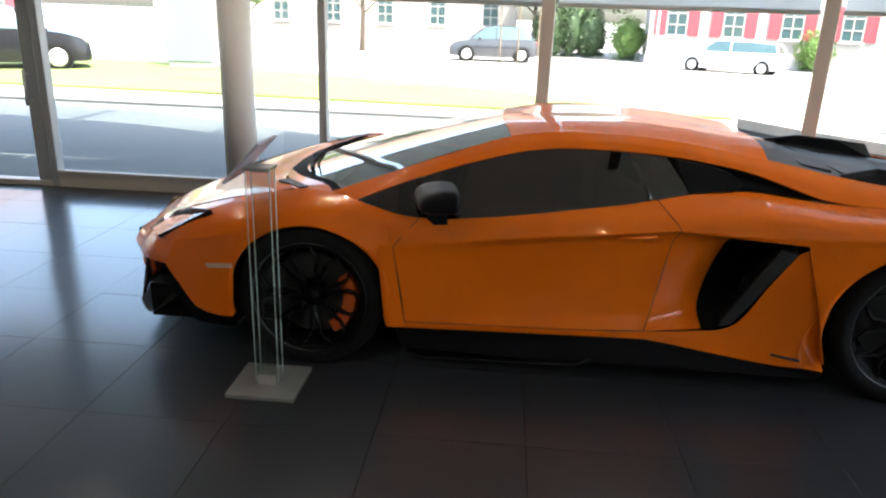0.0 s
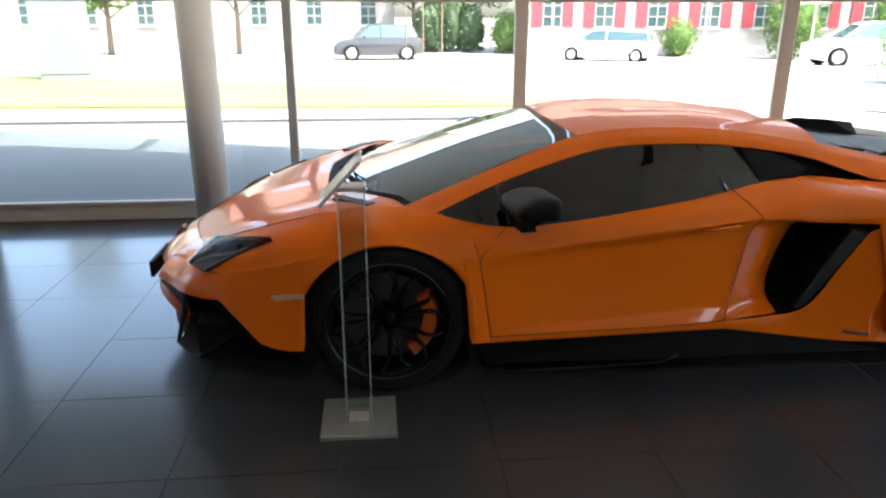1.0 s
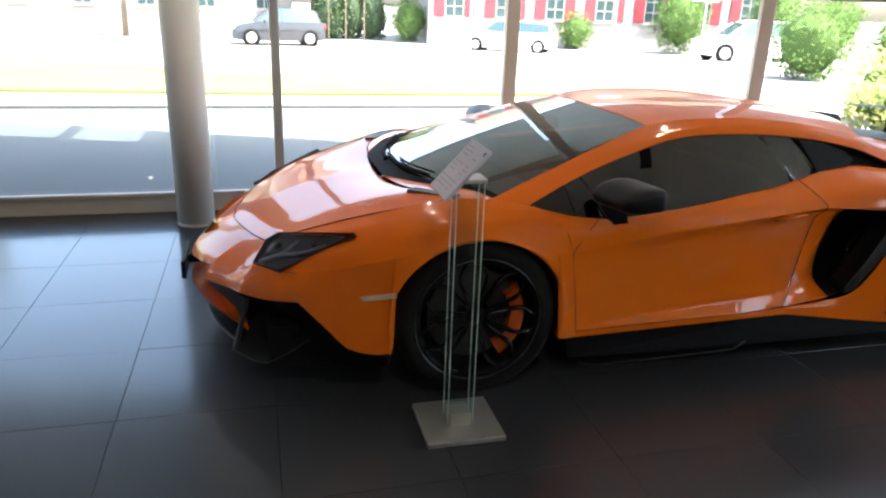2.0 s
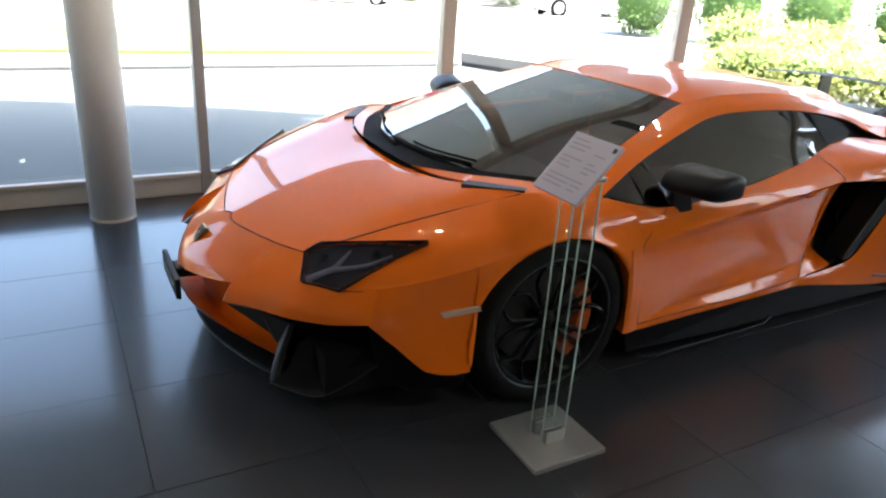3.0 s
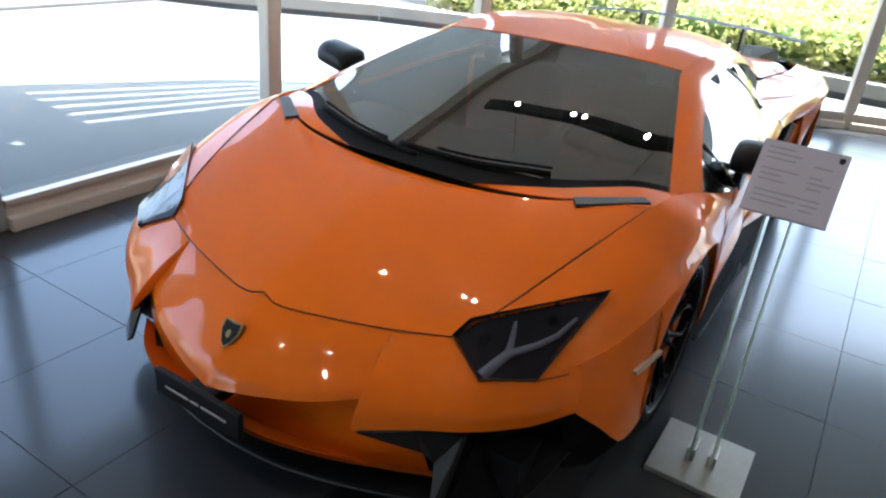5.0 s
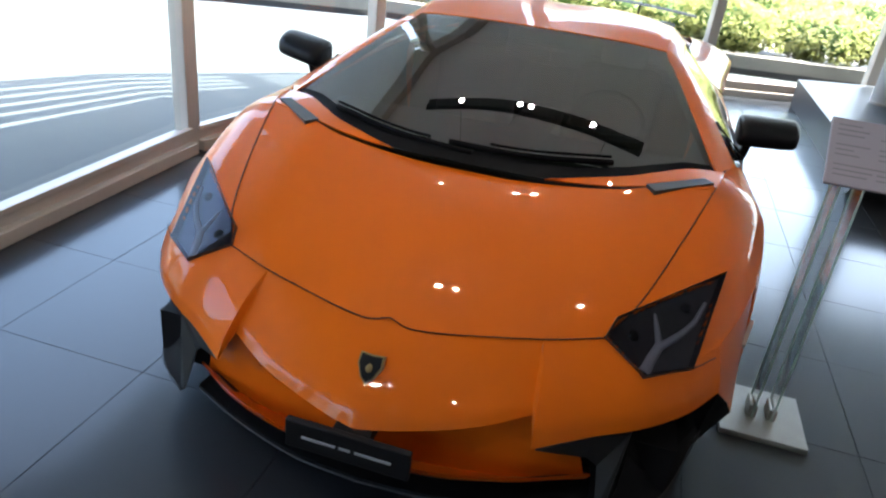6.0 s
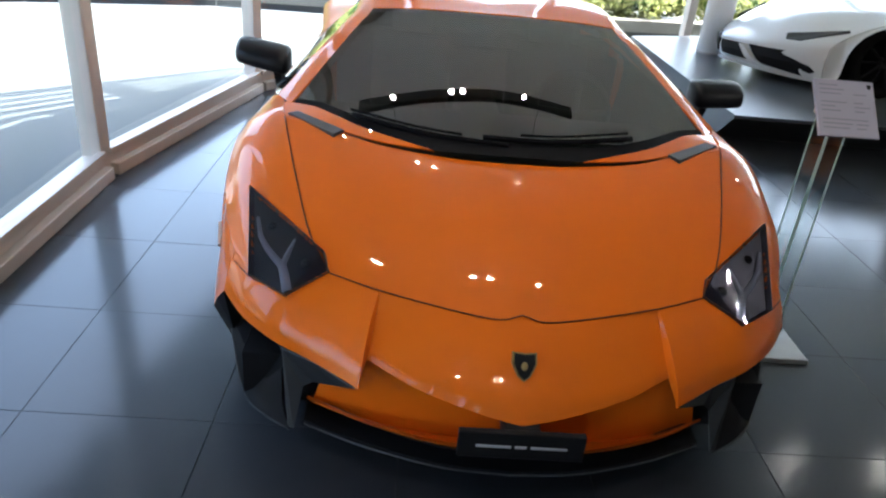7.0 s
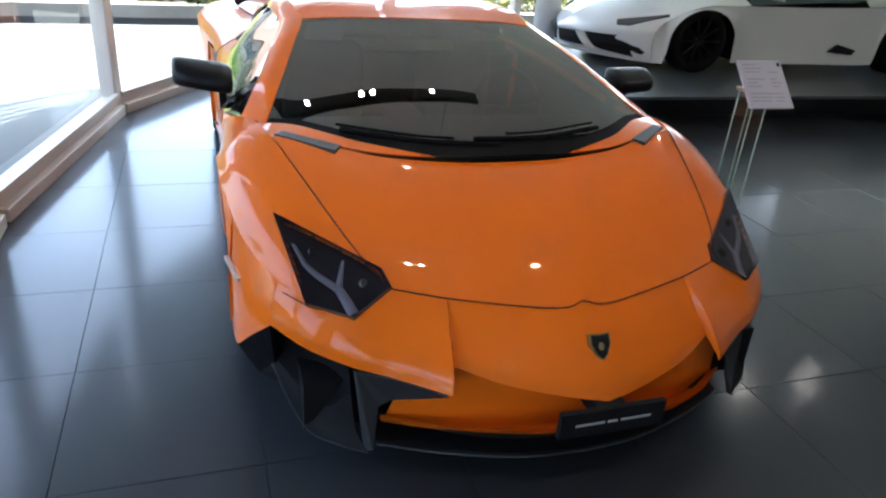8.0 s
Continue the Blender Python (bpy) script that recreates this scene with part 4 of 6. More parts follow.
for s in (-1, 1):
    bm = bmesh.new()
    flat_plate(bm, [(1.12, 0.53, 0.940), (1.30, 0.50, 0.975), (1.55, 0.56, 0.952), (1.76, 0.63, 0.922), (1.83, 0.65, 0.83), (1.2, 0.54, 0.89)], (0, -0.015, 0), (s,))
    part("tail_fin", bm, BLACK_SATIN, car)
wing = part("rear_wing", bmesh.new(), BLACK_SATIN, car, "raised black carbon rear wing")
bm = bmesh.new()
WG = [[(1.80 + dx + 0.02 * abs(y) ** 2, y, 1.012 - 0.045 * (abs(y) / 0.8) ** 2.2 + dz) for y in [(-0.77 + 1.54 * i / 20) for i in range(21)]] for dx, dz in ((0, 0.0), (0.04, 0.005), (0.125, 0.006), (0.125, 0.001), (0.04, -0.002), (0, 0.0))]
gv = [[bm.verts.new(p) for p in r] for r in WG]
for r0, r1 in zip(gv, gv[1:]):
    for i in range(20):
        bm.faces.new((r0[i], r0[i + 1], r1[i + 1], r1[i]))
bm.to_mesh(wing.data)
bm.free()
for s in (-1, 1):
    part("wing_post", boxed(1.90, 2.02, s * 0.36 - 0.008, s * 0.36 + 0.008, 0.84, 1.012, 0.003), CARBON, wing)

# lower front: orange inner lip, black intake corners with pale-edged blades, splitter
LIP_T = [(-2.325, 0.0, 0.205), (-2.310, 0.20, 0.203), (-2.262, 0.40, 0.198), (-2.175, 0.585, 0.19)]
LIP_F = [(-2.440, 0.0, 0.282), (-2.420, 0.20, 0.278), (-2.340, 0.40, 0.262), (-2.195, 0.592, 0.222)]
LIP_B = [(-2.432, 0.0, 0.270), (-2.412, 0.20, 0.266), (-2.332, 0.40, 0.250), (-2.19, 0.592, 0.212)]
panel("front_lip", [net([LIP_T, LIP_F], 24, 8), net([LIP_F, LIP_B], 24, 3)], BOTH, PAINT, label="orange lower lip inside the front intake")
BK_T = [(-2.40, 0.0, 0.385), (-2.33, 0.25, 0.400), (-2.27, 0.42, 0.42), (-2.15, 0.68, 0.43), (-1.96, 0.868, 0.45)]
BK_B = [(-2.28, 0.0, 0.29), (-2.25, 0.25, 0.295), (-2.20, 0.45, 0.295), (-2.05, 0.66, 0.28), (-1.90, 0.84, 0.27)]
panel("intake_back", [net([[(x + 0.05, s, z) for x, s, z in BK_T], [(x + 0.02, s, z) for x, s, z in BK_B]], 24, 6)], BOTH, BLACK_SATIN)
panel("intake_cheek", [net([[(-2.37, 0.0, 0.385), (-2.31, 0.25, 0.402), (-2.262, 0.42, 0.42), (-2.225, 0.52, 0.405)], [(-2.325, 0.0, 0.20), (-2.310, 0.20, 0.198), (-2.262, 0.40, 0.193), (-2.175, 0.58, 0.186)]], 18, 5)], BOTH, PAINT, thick=0.004)
for sd in (LEFT, RIGHT):
    k = -1 if sd is LEFT else 1
    bm = bmesh.new()
    flat_plate(bm, [(-1.976, 0.880, 0.432), (-1.90, 0.925, 0.36), (-1.80, 0.967, 0.264), (-1.645, 0.972, 0.215), (-1.64, 0.945, 0.16), (-1.82, 0.905, 0.16), (-1.93, 0.862, 0.20), (-1.945, 0.866, 0.28)], (0.02, -0.03, 0), sd)
    part("bumper_side", bm, COWL_BLACK, car, "black lower bumper side")
    bm = bmesh.new()
    flat_plate(bm, [(-2.346, 0.438, 0.380), (-2.252, 0.566, 0.392), (-2.178, 0.665, 0.378), (-2.236, 0.642, 0.142), (-2.246, 0.622, 0.142), (-2.207, 0.600, 0.270), (-2.225, 0.570, 0.300), (-2.295, 0.490, 0.345)], (0.018, 0.004, 0), sd)
    bmesh.ops.bevel(bm, geom=list(bm.edges), offset=0.002, segments=1, affect="EDGES")
    part("intake_blade", bm, BLADE_GREY, car, "dark grey angular intake blade")
    MID = [(-2.155, 0.672, 0.290), (-2.085, 0.752, 0.205), (-1.940, 0.858, 0.285)]
    bm = bmesh.new()
    skin(bm, net([[(-2.195, 0.650, 0.398), (-2.088, 0.795, 0.418), (-1.976, 0.877, 0.433)], [(-2.06, 0.66, 0.36), (-1.98, 0.73, 0.35), (-1.89, 0.82, 0.38)], MID], 14, 10), sd)
    part("intake_cavity", bm, COWL_BLACK, car, smooth=True)
    panel("intake_scoop", [net([MID, [(-2.195, 0.664, 0.190), (-2.098, 0.775, 0.165), (-1.939, 0.866, 0.277)], [(-2.243, 0.636, 0.140), (-2.118, 0.786, 0.142), (-1.938, 0.872, 0.270)]], 16, 10)], sd, SCOOP_DARK, thick=0.008, label="curved dark scoop lip of the front intake")
    # slightly paler tube stands in for the highlight on the scoop lip
    seam([(-1.938, 0.873, 0.271), (-2.03, 0.835, 0.195), (-2.118, 0.788, 0.141), (-2.19, 0.715, 0.139), (-2.245, 0.636, 0.139)], sd, r=0.0025, material=BLADE_GREY, name="scoop_edge", n=20)
SP = [[(-2.375, 0.0, 0.135), (-2.355, 0.20, 0.133), (-2.285, 0.42, 0.130), (-2.20, 0.60, 0.125)], [(-2.10, 0.0, 0.150), (-2.08, 0.20, 0.148), (-2.0, 0.42, 0.140), (-1.96, 0.60, 0.133)]]
panel("splitter", [net(SP, 24, 5)], BOTH, BLACK_SATIN, label="thin black splitter under the nose", thick=0.014)
# thin pale tube drawn as the edge's reflection
seam([(-2.377, 0.0, 0.136), (-2.357, 0.20, 0.134), (-2.287, 0.42, 0.131), (-2.20, 0.60, 0.126)], BOTH, r=0.0025, material=EDGE_GLINT, name="splitter_edge", n=24)
panel("lip_shadow_panel", [net([[(x + 0.03, s, z - 0.02) for x, s, z in LIP_B], [(x + 0.12, s, 0.146) for x, s, z in LIP_B]], 20, 4)], BOTH, BLACK_SATIN)

# plate holder and crest
plate = part("plate_holder", boxed(-2.475, -2.455, -0.165, 0.165, 0.288, 0.372, 0.004, None), BLACK_SATIN, car, "black show plate with pale lettering bars")
bm = bmesh.new()
for i, (y0, y1) in enumerate(((0.118, 0.028), (0.018, -0.012), (-0.024, -0.118))):
    box(bm, -2.4775, -2.474, min(y0, y1), max(y0, y1), 0.3265, 0.3335)
part("lettering_bars", bm, PRINT_GREY, plate)
part("plate_bracket", boxed(-2.455, -2.36, -0.05, 0.05, 0.325, 0.368, 0.008), BLACK_SATIN, plate)
crest = bmesh.new()
cm = Matrix.Translation((-2.342, 0, 0.486)) @ Matrix.Rotation(radians(-52), 4, "Y")
shape = [(0.038, -0.032), (0.035, 0.0), (0.038, 0.032), (0.008, 0.033), (-0.026, 0.017), (-0.040, 0.0), (-0.026, -0.017), (0.008, -0.033)]
a_ = [crest.verts.new(cm @ Vector((u * 0.0 + u, v, 0.008))) for u, v in shape]
c_ = [crest.verts.new(cm @ Vector((u, v, -0.006))) for u, v in shape]
crest.faces.new(a_)
for i in range(8):
    crest.faces.new((a_[i], a_[(i + 1) % 8], c_[(i + 1) % 8], c_[i]))
bmesh.ops.recalc_face_normals(crest, faces=crest.faces)
crest_ob = part("nose_crest", crest, GOLD, car, "small gold-edged dark shield crest")
bm = bmesh.new()
bm.faces.new([bm.verts.new(cm @ Vector((u * 0.88, v * 0.86, 0.010))) for u, v in shape])
part("crest_field", bm, BLACK_SATIN, crest_ob)
bm = bmesh.new()
bmesh.ops.create_uvsphere(bm, u_segments=10, v_segments=6, radius=0.010, matrix=cm @ Matrix.Translation((0, 0, 0.010)) @ Matrix.Diagonal((1.2, 0.9, 0.35, 1)))
part("crest_mark", bm, GOLD, crest_ob)

# headlamps
for sd in (LEFT, RIGHT):
    k = -1 if sd is LEFT else 1
    P = [Vector((x, y * k, z)) for x, y, z in HL]
    cen = sum(P, Vector()) / 5
    nrm = (P[2] - P[4]).cross(P[0] - P[3]).normalized()
    if nrm.z < 0:
        nrm = -nrm
    lamp = part("headlight", bmesh.new(), LAMP_DARK, car, "dark arrow-shaped headlight with a Y-shaped light guide")
    bm = bmesh.new()
    ring0 = [bm.verts.new(cen + (p - cen) * 1.012 + nrm * 0.0065) for p in P]
    ring1 = [bm.verts.new(cen + (p - cen) * 0.92 + nrm * 0.004 - nrm * 0.014) for p in P]
    for i in range(5):
        bm.faces.new((ring0[i], ring0[(i + 1) % 5], ring1[(i + 1) % 5], ring1[i]))
    bm.faces.new(ring1)
    skirt = [bm.verts.new(p - nrm * 0.03) for p in P]
    for i in range(5):
        bm.faces.new((ring0[i], skirt[i], skirt[(i + 1) % 5], ring0[(i + 1) % 5]))
    bm.to_mesh(lamp.data)
    bm.free()
    bm = bmesh.new()
    at = lambda b_, c_: P[4] + (P[0] - P[4]) * b_ + (P[2] - P[4]) * c_
    for arm in ([(0.055, 0.03, 0.017), (0.10, 0.14, 0.0145), (0.13, 0.27, 0.012)], [(0.115, 0.24, 0.011), (-0.06, 0.42, 0.0095), (-0.125, 0.55, 0.0075), (-0.06, 0.72, 0.005)], [(0.15, 0.25, 0.010), (0.36, 0.32, 0.0085), (0.57, 0.385, 0.006)]):
        mids = [at(b_, c_) - nrm * 0.0065 for b_, c_, w in arm]
        rows = []
        for i, (q, (_, _, w)) in enumerate(zip(mids, arm)):
            d = (mids[min(i + 1, len(mids) - 1)] - mids[max(i - 1, 0)]).normalized().cross(nrm)
            rows.append([bm.verts.new(q + d * w * u + nrm * h) for u, h in ((-1, -0.006), (-0.8, 0.0), (0, 0.002), (0.8, 0.0), (1, -0.006))])
        for r0, r1 in zip(rows, rows[1:]):
            for j in range(4):
                bm.faces.new((r0[j], r0[j + 1], r1[j + 1], r1[j]))
    bmesh.ops.recalc_face_normals(bm, faces=bm.faces)
    part("light_guide", bm, LAMP_Y, lamp, smooth=True)
    for f_, r_ in ((0.33, 0.020), (0.55, 0.017)):
        bm = bmesh.new()
        q = cen.lerp(P[0], 0.45) if f_ < 0.5 else cen.lerp(P[2], 0.42)
        bmesh.ops.create_uvsphere(bm, u_segments=14, v_segments=8, radius=r_, matrix=Matrix.Translation(q - nrm * 0.014))
        part("projector_lens", bm, BLACK_GLOSS, lamp, smooth=True)
    bm = bmesh.new()
    vs = [bm.verts.new(p + nrm * 0.008) for p in P]
    mid_ = bm.verts.new(cen + nrm * 0.012)
    for i in range(5):
        bm.faces.new((vs[i], vs[(i + 1) % 5], mid_))
    part("lamp_cover", bm, GLASS_LAMP, lamp, smooth=True)
    # side marker
    bm = bmesh.new()
    flat_plate(bm, [(-1.748, 0.955, 0.472), (-1.615, 0.988, 0.490), (-1.610, 0.989, 0.474), (-1.735, 0.959, 0.456)], (0, -0.012, 0), sd)
    part("side_marker", bm, AMBER, car, "slim pale side marker lens")
    # dark vent by the windscreen corner
    bm = bmesh.new()
    flat_plate(bm, [(-1.500, 0.608, 0.801), (-1.456, 0.578, 0.804), (-1.312, 0.762, 0.815), (-1.343, 0.792, 0.814)], (0, 0, -0.02), sd)
    part("cowl_vent", bm, VENT_GREY, car)
    # wing mirror
    mir = part("mirror", bmesh.new(), MIRROR_SHELL, car, "black wing mirror on a slim stalk")
    bm = bmesh.new()
    for i in range(11):
        a = (0.0, 0.02, 0.07, 0.2, 0.4, 0.6, 0.78, 0.90, 0.96, 0.99, 1.0)[i]
        end = (0.55, 0.80, 0.95, 1.0, 1.0, 1.0, 1.0, 0.97, 0.88, 0.70, 0.45)[i]
        cx, cy, cz = -0.700 + 0.050 * a, 0.898 + 0.236 * a, 0.855 + (0.026 if k > 0 else 0.002) * a
        hx, hz = (0.106 - 0.010 * a ** 2) * end, (0.052 - 0.003 * a) * end
        ring = []
        for j in range(20):
            t = 2 * math.pi * j / 20
            c, s = math.cos(t), math.sin(t)
            pw = lambda v, e: math.copysign(abs(v) ** e, v)
            nose = 0.85 if c < 0 else 0.45
            ring.append(bm.verts.new((cx + hx * pw(c, nose) * (1.05 if c < 0 else 0.72), cy * k, cz + hz * pw(s, 0.75 if c < 0 else 0.5) - 0.016 * max(-c, 0))))
        if i:
            for j in range(20):
                bm.faces.new((prev[j], prev[(j + 1) % 20], ring[(j + 1) % 20], ring[j]))
        else:
            bm.faces.new(ring)
        prev = ring
    bm.faces.new(prev[::-1])
    bmesh.ops.recalc_face_normals(bm, faces=bm.faces)
    bm.to_mesh(mir.data)
    bm.free()
    mir.data.polygons.foreach_set("use_smooth", [True] * len(mir.data.polygons))
    mir.modifiers.new("hard_rims", "EDGE_SPLIT").split_angle = radians(48)
    bm = bmesh.new()
    flat_plate(bm, [(-0.790, 0.958, 0.832), (-0.690, 0.958, 0.832), (-0.655, 0.954, 0.755), (-0.632, 0.950, 0.692), (-0.690, 0.950, 0.688), (-0.760, 0.955, 0.765)], (0, -0.030, 0), sd)
    bmesh.ops.bevel(bm, geom=list(bm.edges), offset=0.004, segments=2, affect="EDGES")
    part("mirror_stalk", bm, MIRROR_SHELL, mir)
    bm = bmesh.new()
    flat_plate(bm, [(-0.640, 0.94, 0.880), (-0.628, 1.09, 0.876), (-0.628, 1.09, 0.826), (-0.640, 0.94, 0.822)], (0.006, 0, 0), sd)
    part("mirror_glass", bm, MIRROR, mir)

# wipers
for pts in ([(-1.485, 0.0, 0.800), (-1.445, 0.28, 0.808), (-1.33, 0.56, 0.822)], [(-1.455, 0.09, 0.814), (-1.445, -0.18, 0.814), (-1.375, -0.46, 0.826)]):
    bm = bmesh.new()
    tube(bm, line(pts, 12), 0.0105, 8)
    w_ = part("wiper", bm, COWL_BLACK, car, smooth=True)
    bm = bmesh.new()
    tube(bm, [Vector(p) + Vector((0.03, 0.01, 0.010)) for p in line(pts, 12)[3:]], 0.005, 6)
    part("wiper_blade", bm, RUBBER, w_)

# floor pan and inner bodywork
for q in ((-2.1, -1.66, 0.80, 0.13, 0.30), (-1.70, -0.84, 0.60, 0.13, 0.52), (-0.85, 0.98, 0.80, 0.11, 0.28), (0.95, 1.85, 0.60, 0.13, 0.70), (1.80, 2.30, 0.86, 0.16, 0.70), (0.55, 1.0, 0.56, 0.25, 0.84)):
    part("underbody", boxed(q[0], q[1], -q[2], q[2], q[3], q[4]), BLACK_SATIN, car)

# cabin
part("dashboard", boxed(-1.30, -0.80, -0.78, 0.78, 0.30, 0.73, 0.05), INTERIOR, car)
part("centre_console", boxed(-0.80, 0.55, -0.12, 0.12, 0.28, 0.55, 0.04), INTERIOR, car)
part("bulkhead", boxed(0.42, 0.56, -0.60, 0.60, 0.28, 0.98, 0.03), INTERIOR, car)
for q in ((0.40, 0.50, 0.74, 0.865), (0.29, 0.345, 0.81, 0.78), (0.31, 0.42, 0.755, 0.855)):
    part("rear_trim", boxed(q[0], q[1], -q[2], q[2], 0.28, q[3], 0.01), INTERIOR, car)
for y in (-0.38, 0.38):
    bm = bmesh.new()
    box(bm, -0.45, 0.15, y - 0.23, y + 0.23, 0.28, 0.45, 0.06)
    box(bm, 0.08, 0.26, y - 0.22, y + 0.22, 0.40, 0.86, 0.06)
    box(bm, 0.16, 0.28, y - 0.12, y + 0.12, 0.84, 1.0, 0.04)
    part("seat", bm, INTERIOR, car, smooth=True)
bm = bmesh.new()
tube(bm, [(-0.66 + 0.06 * math.sin(a), -0.38 + 0.17 * math.cos(a), 0.72 + 0.16 * math.sin(a)) for a in [2 * math.pi * i / 28 for i in range(28)]], 0.015, 8, True)
tube(bm, [(-0.66, -0.54, 0.72), (-0.68, -0.38, 0.71), (-0.66, -0.22, 0.72)], 0.014, 6)
part("steering_wheel", bm, INTERIOR, car, smooth=True)
bm = bmesh.new()
box(bm, -0.62, -0.60, -0.10, 0.10, 0.965, 1.02, 0.008)
part("rear_view_mirror", bm, INTERIOR, car)


# wheels
def wheel(name, x, y, r, width, rim_r, outer):
    """A tyre on a dark rim with paired Y spokes, brake disc and caliper; outer is -1 or 1, the side that shows."""
    w = thing(name, "", "", (x, y, r))
    w.parent = car
    h = width / 2
    prof = [(rim_r, -h * 0.92), (rim_r + 0.012, -h), (r - 0.03, -h * 1.0), (r - 0.008, -h * 0.86), (r, -h * 0.6), (r, h * 0.6), (r - 0.008, h * 0.86), (r - 0.03, h), (rim_r + 0.012, h), (rim_r, h * 0.92)]
    part("tyre", lathe(bmesh.new(), prof, 64), RUBBER, w, "black low-profile tyre", smooth=True)
    o = outer
    rim = part("rim", lathe(bmesh.new(), [(rim_r, -h * 0.92), (rim_r, h * 0.92), (rim_r - 0.012, h * 0.92), (rim_r - 0.025, h * 0.7), (rim_r - 0.03, -h * 0.7), (rim_r - 0.012, -h * 0.92)], 64), RIM_BLACK, w, "gloss black rim with paired spokes", smooth=True)
    part("rim_edge", lathe(bmesh.new(), [(rim_r + 0.004, o * h * 0.925), (rim_r + 0.004, o * (h * 0.925 + 0.006)), (rim_r - 0.002, o * (h * 0.925 + 0.004)), (rim_r - 0.002, o * h * 0.925)], 64), RIM_EDGE, rim, smooth=True)
    yo = o * h * 0.86
    part("hub", lathe(bmesh.new(), [(0.0, yo - o * 0.05), (0.050, yo - o * 0.05), (0.040, yo - o * 0.032), (0.026, yo - o * 0.026), (0.022, yo - o * 0.016), (0.0, yo - o * 0.014)], 28, close=False), RIM_BLACK, rim, smooth=True)
    for k in range(7):
        a0 = 2 * math.pi * k / 7 + 0.35
        bm = bmesh.new()
        arms = []
        for sgn in (-1, 1):
            a1 = a0 + sgn * 0.13
            a2 = a0 + sgn * 0.34
            pts = []
            for rr, aa, dy in ((0.045, a0 + sgn * 0.05, -0.035), (rim_r * 0.48, a1, -0.022), (rim_r * 0.74, a0 + sgn * 0.15, -0.010), (rim_r - 0.012, a2, -0.004)):
                pts.append((rr * math.cos(aa), yo + o * dy, rr * math.sin(aa)))
            tube(bm, line(pts, 10), [0.0115, 0.011, 0.0105, 0.010, 0.0095, 0.009, 0.009, 0.0085, 0.0085, 0.0085], 7)
            arms.append(line(pts, 10))
        part("spoke", bm, RIM_BLACK, rim, smooth=True)
        for ln, wd in ((arms[0][5:9], 0.0014), (arms[1][5:9], 0.0014), (arms[k % 2][1:4], 0.0013)):
            bm = bmesh.new()
            tube(bm, [p + Vector((0, o * 0.010, 0)) for p in ln], wd, 5)
            part("spoke_edge", bm, RIM_EDGE, rim)
    part("brake_disc", lathe(bmesh.new(), [(0.07, o * 0.0), (0.195, o * 0.0), (0.195, o * 0.03), (0.07, o * 0.03)], 48), DISC, w)
    bm = bmesh.new()
    n = 14
    for i in range(n):
        a = radians(-58 + 92 * i / (n - 1))
        ring = [bm.verts.new((rr * math.cos(a), o * yy, rr * math.sin(a))) for rr, yy in ((0.150, 0.035), (0.150, 0.075), (0.205, 0.080), (0.222, 0.03), (0.205, -0.02))]
        if i:
            for j in range(5):
                bm.faces.new((prev[j], prev[(j + 1) % 5], ring[(j + 1) % 5], ring[j]))
        else:
            bm.faces.new(ring)
        prev = ring
    bm.faces.new(prev[::-1])
    bmesh.ops.recalc_face_normals(bm, faces=bm.faces)
    part("caliper", bm, CALIPER, w, "orange brake caliper")
    return w


for s in (-1, 1):
    wheel("front_wheel", FX, s * 0.845, FR, 0.24, 0.262, s)
    wheel("rear_wheel", RX, s * 0.805, RR, 0.32, 0.275, s)

# ---------------------------------------------------------------- information stand
stand = thing("info_stand", "glass information stand with a steel foot and printed card", "stand", (-1.398, -1.16, 0))
part("base_plate", boxed(-0.15, 0.15, -0.146, 0.146, 0.0, 0.022, 0.003), PLATE_STEEL, stand, "square brushed steel foot plate")
for y in (-0.033, 0.033):
    g_ = part("glass_blade", boxed(-0.049, 0.049, y - 0.003, y + 0.003, 0.03, 0.985), GLASS_STAND, stand, "upright greenish glass strip")
    for x in (-0.0495, 0.0495):
        part("glass_edge", boxed(x - 0.001, x + 0.001, y - 0.0032, y + 0.0032, 0.03, 0.985), GLASS_EDGE, g_)
    part("clamp", boxed(-0.04, 0.04, y - 0.014, y - 0.0045, 0.0225, 0.070, 0.002), STEEL, stand)
    part("clamp", boxed(-0.04, 0.04, y + 0.0045, y + 0.014, 0.0225, 0.070, 0.002), STEEL, stand)
part("head_bar", boxed(-0.055, 0.055, -0.05, 0.05, 0.97, 0.985, 0.003), STEEL, stand)
tilt = Matrix.Translation((-0.035, -0.010, 1.012)) @ Matrix.Rotation(radians(-47), 4, "Y")
bm = bmesh.new()
box(bm, -0.11, 0.11, -0.108, 0.108, -0.006, 0.006, 0.002, tilt)
card = part("card", bm, PAPER, stand, "pale printed card on a tilted holder")
rng = random.Random(3)
for i in range(11):
    u = 0.085 - i * 0.0165
    if i in (3, 7):
        continue
    w0 = rng.uniform(0.05, 0.12)
    for v0, v1 in ((0.09, 0.09 - w0), (-0.03, -0.03 - rng.uniform(0.03, 0.06)) if i > 1 else (0, 0)):
        if v0 != v1:
            bm = bmesh.new()
            bm.faces.new([bm.verts.new(tilt @ Vector((u + du, v, 0.0068))) for du, v in ((0, v0), (0.0045, v0), (0.0045, v1), (0, v1))])
            part("print_bar", bm, INK, card)
bm = bmesh.new()
bm.faces.new([bm.verts.new(tilt @ Vector(p)) for p in ((0.097, -0.083, 0.0068), (0.097, -0.098, 0.0068), (0.083, -0.098, 0.0068), (0.078, -0.0905, 0.0068), (0.083, -0.083, 0.0068))])
part("print_mark", bm, BLACK_SATIN, card)


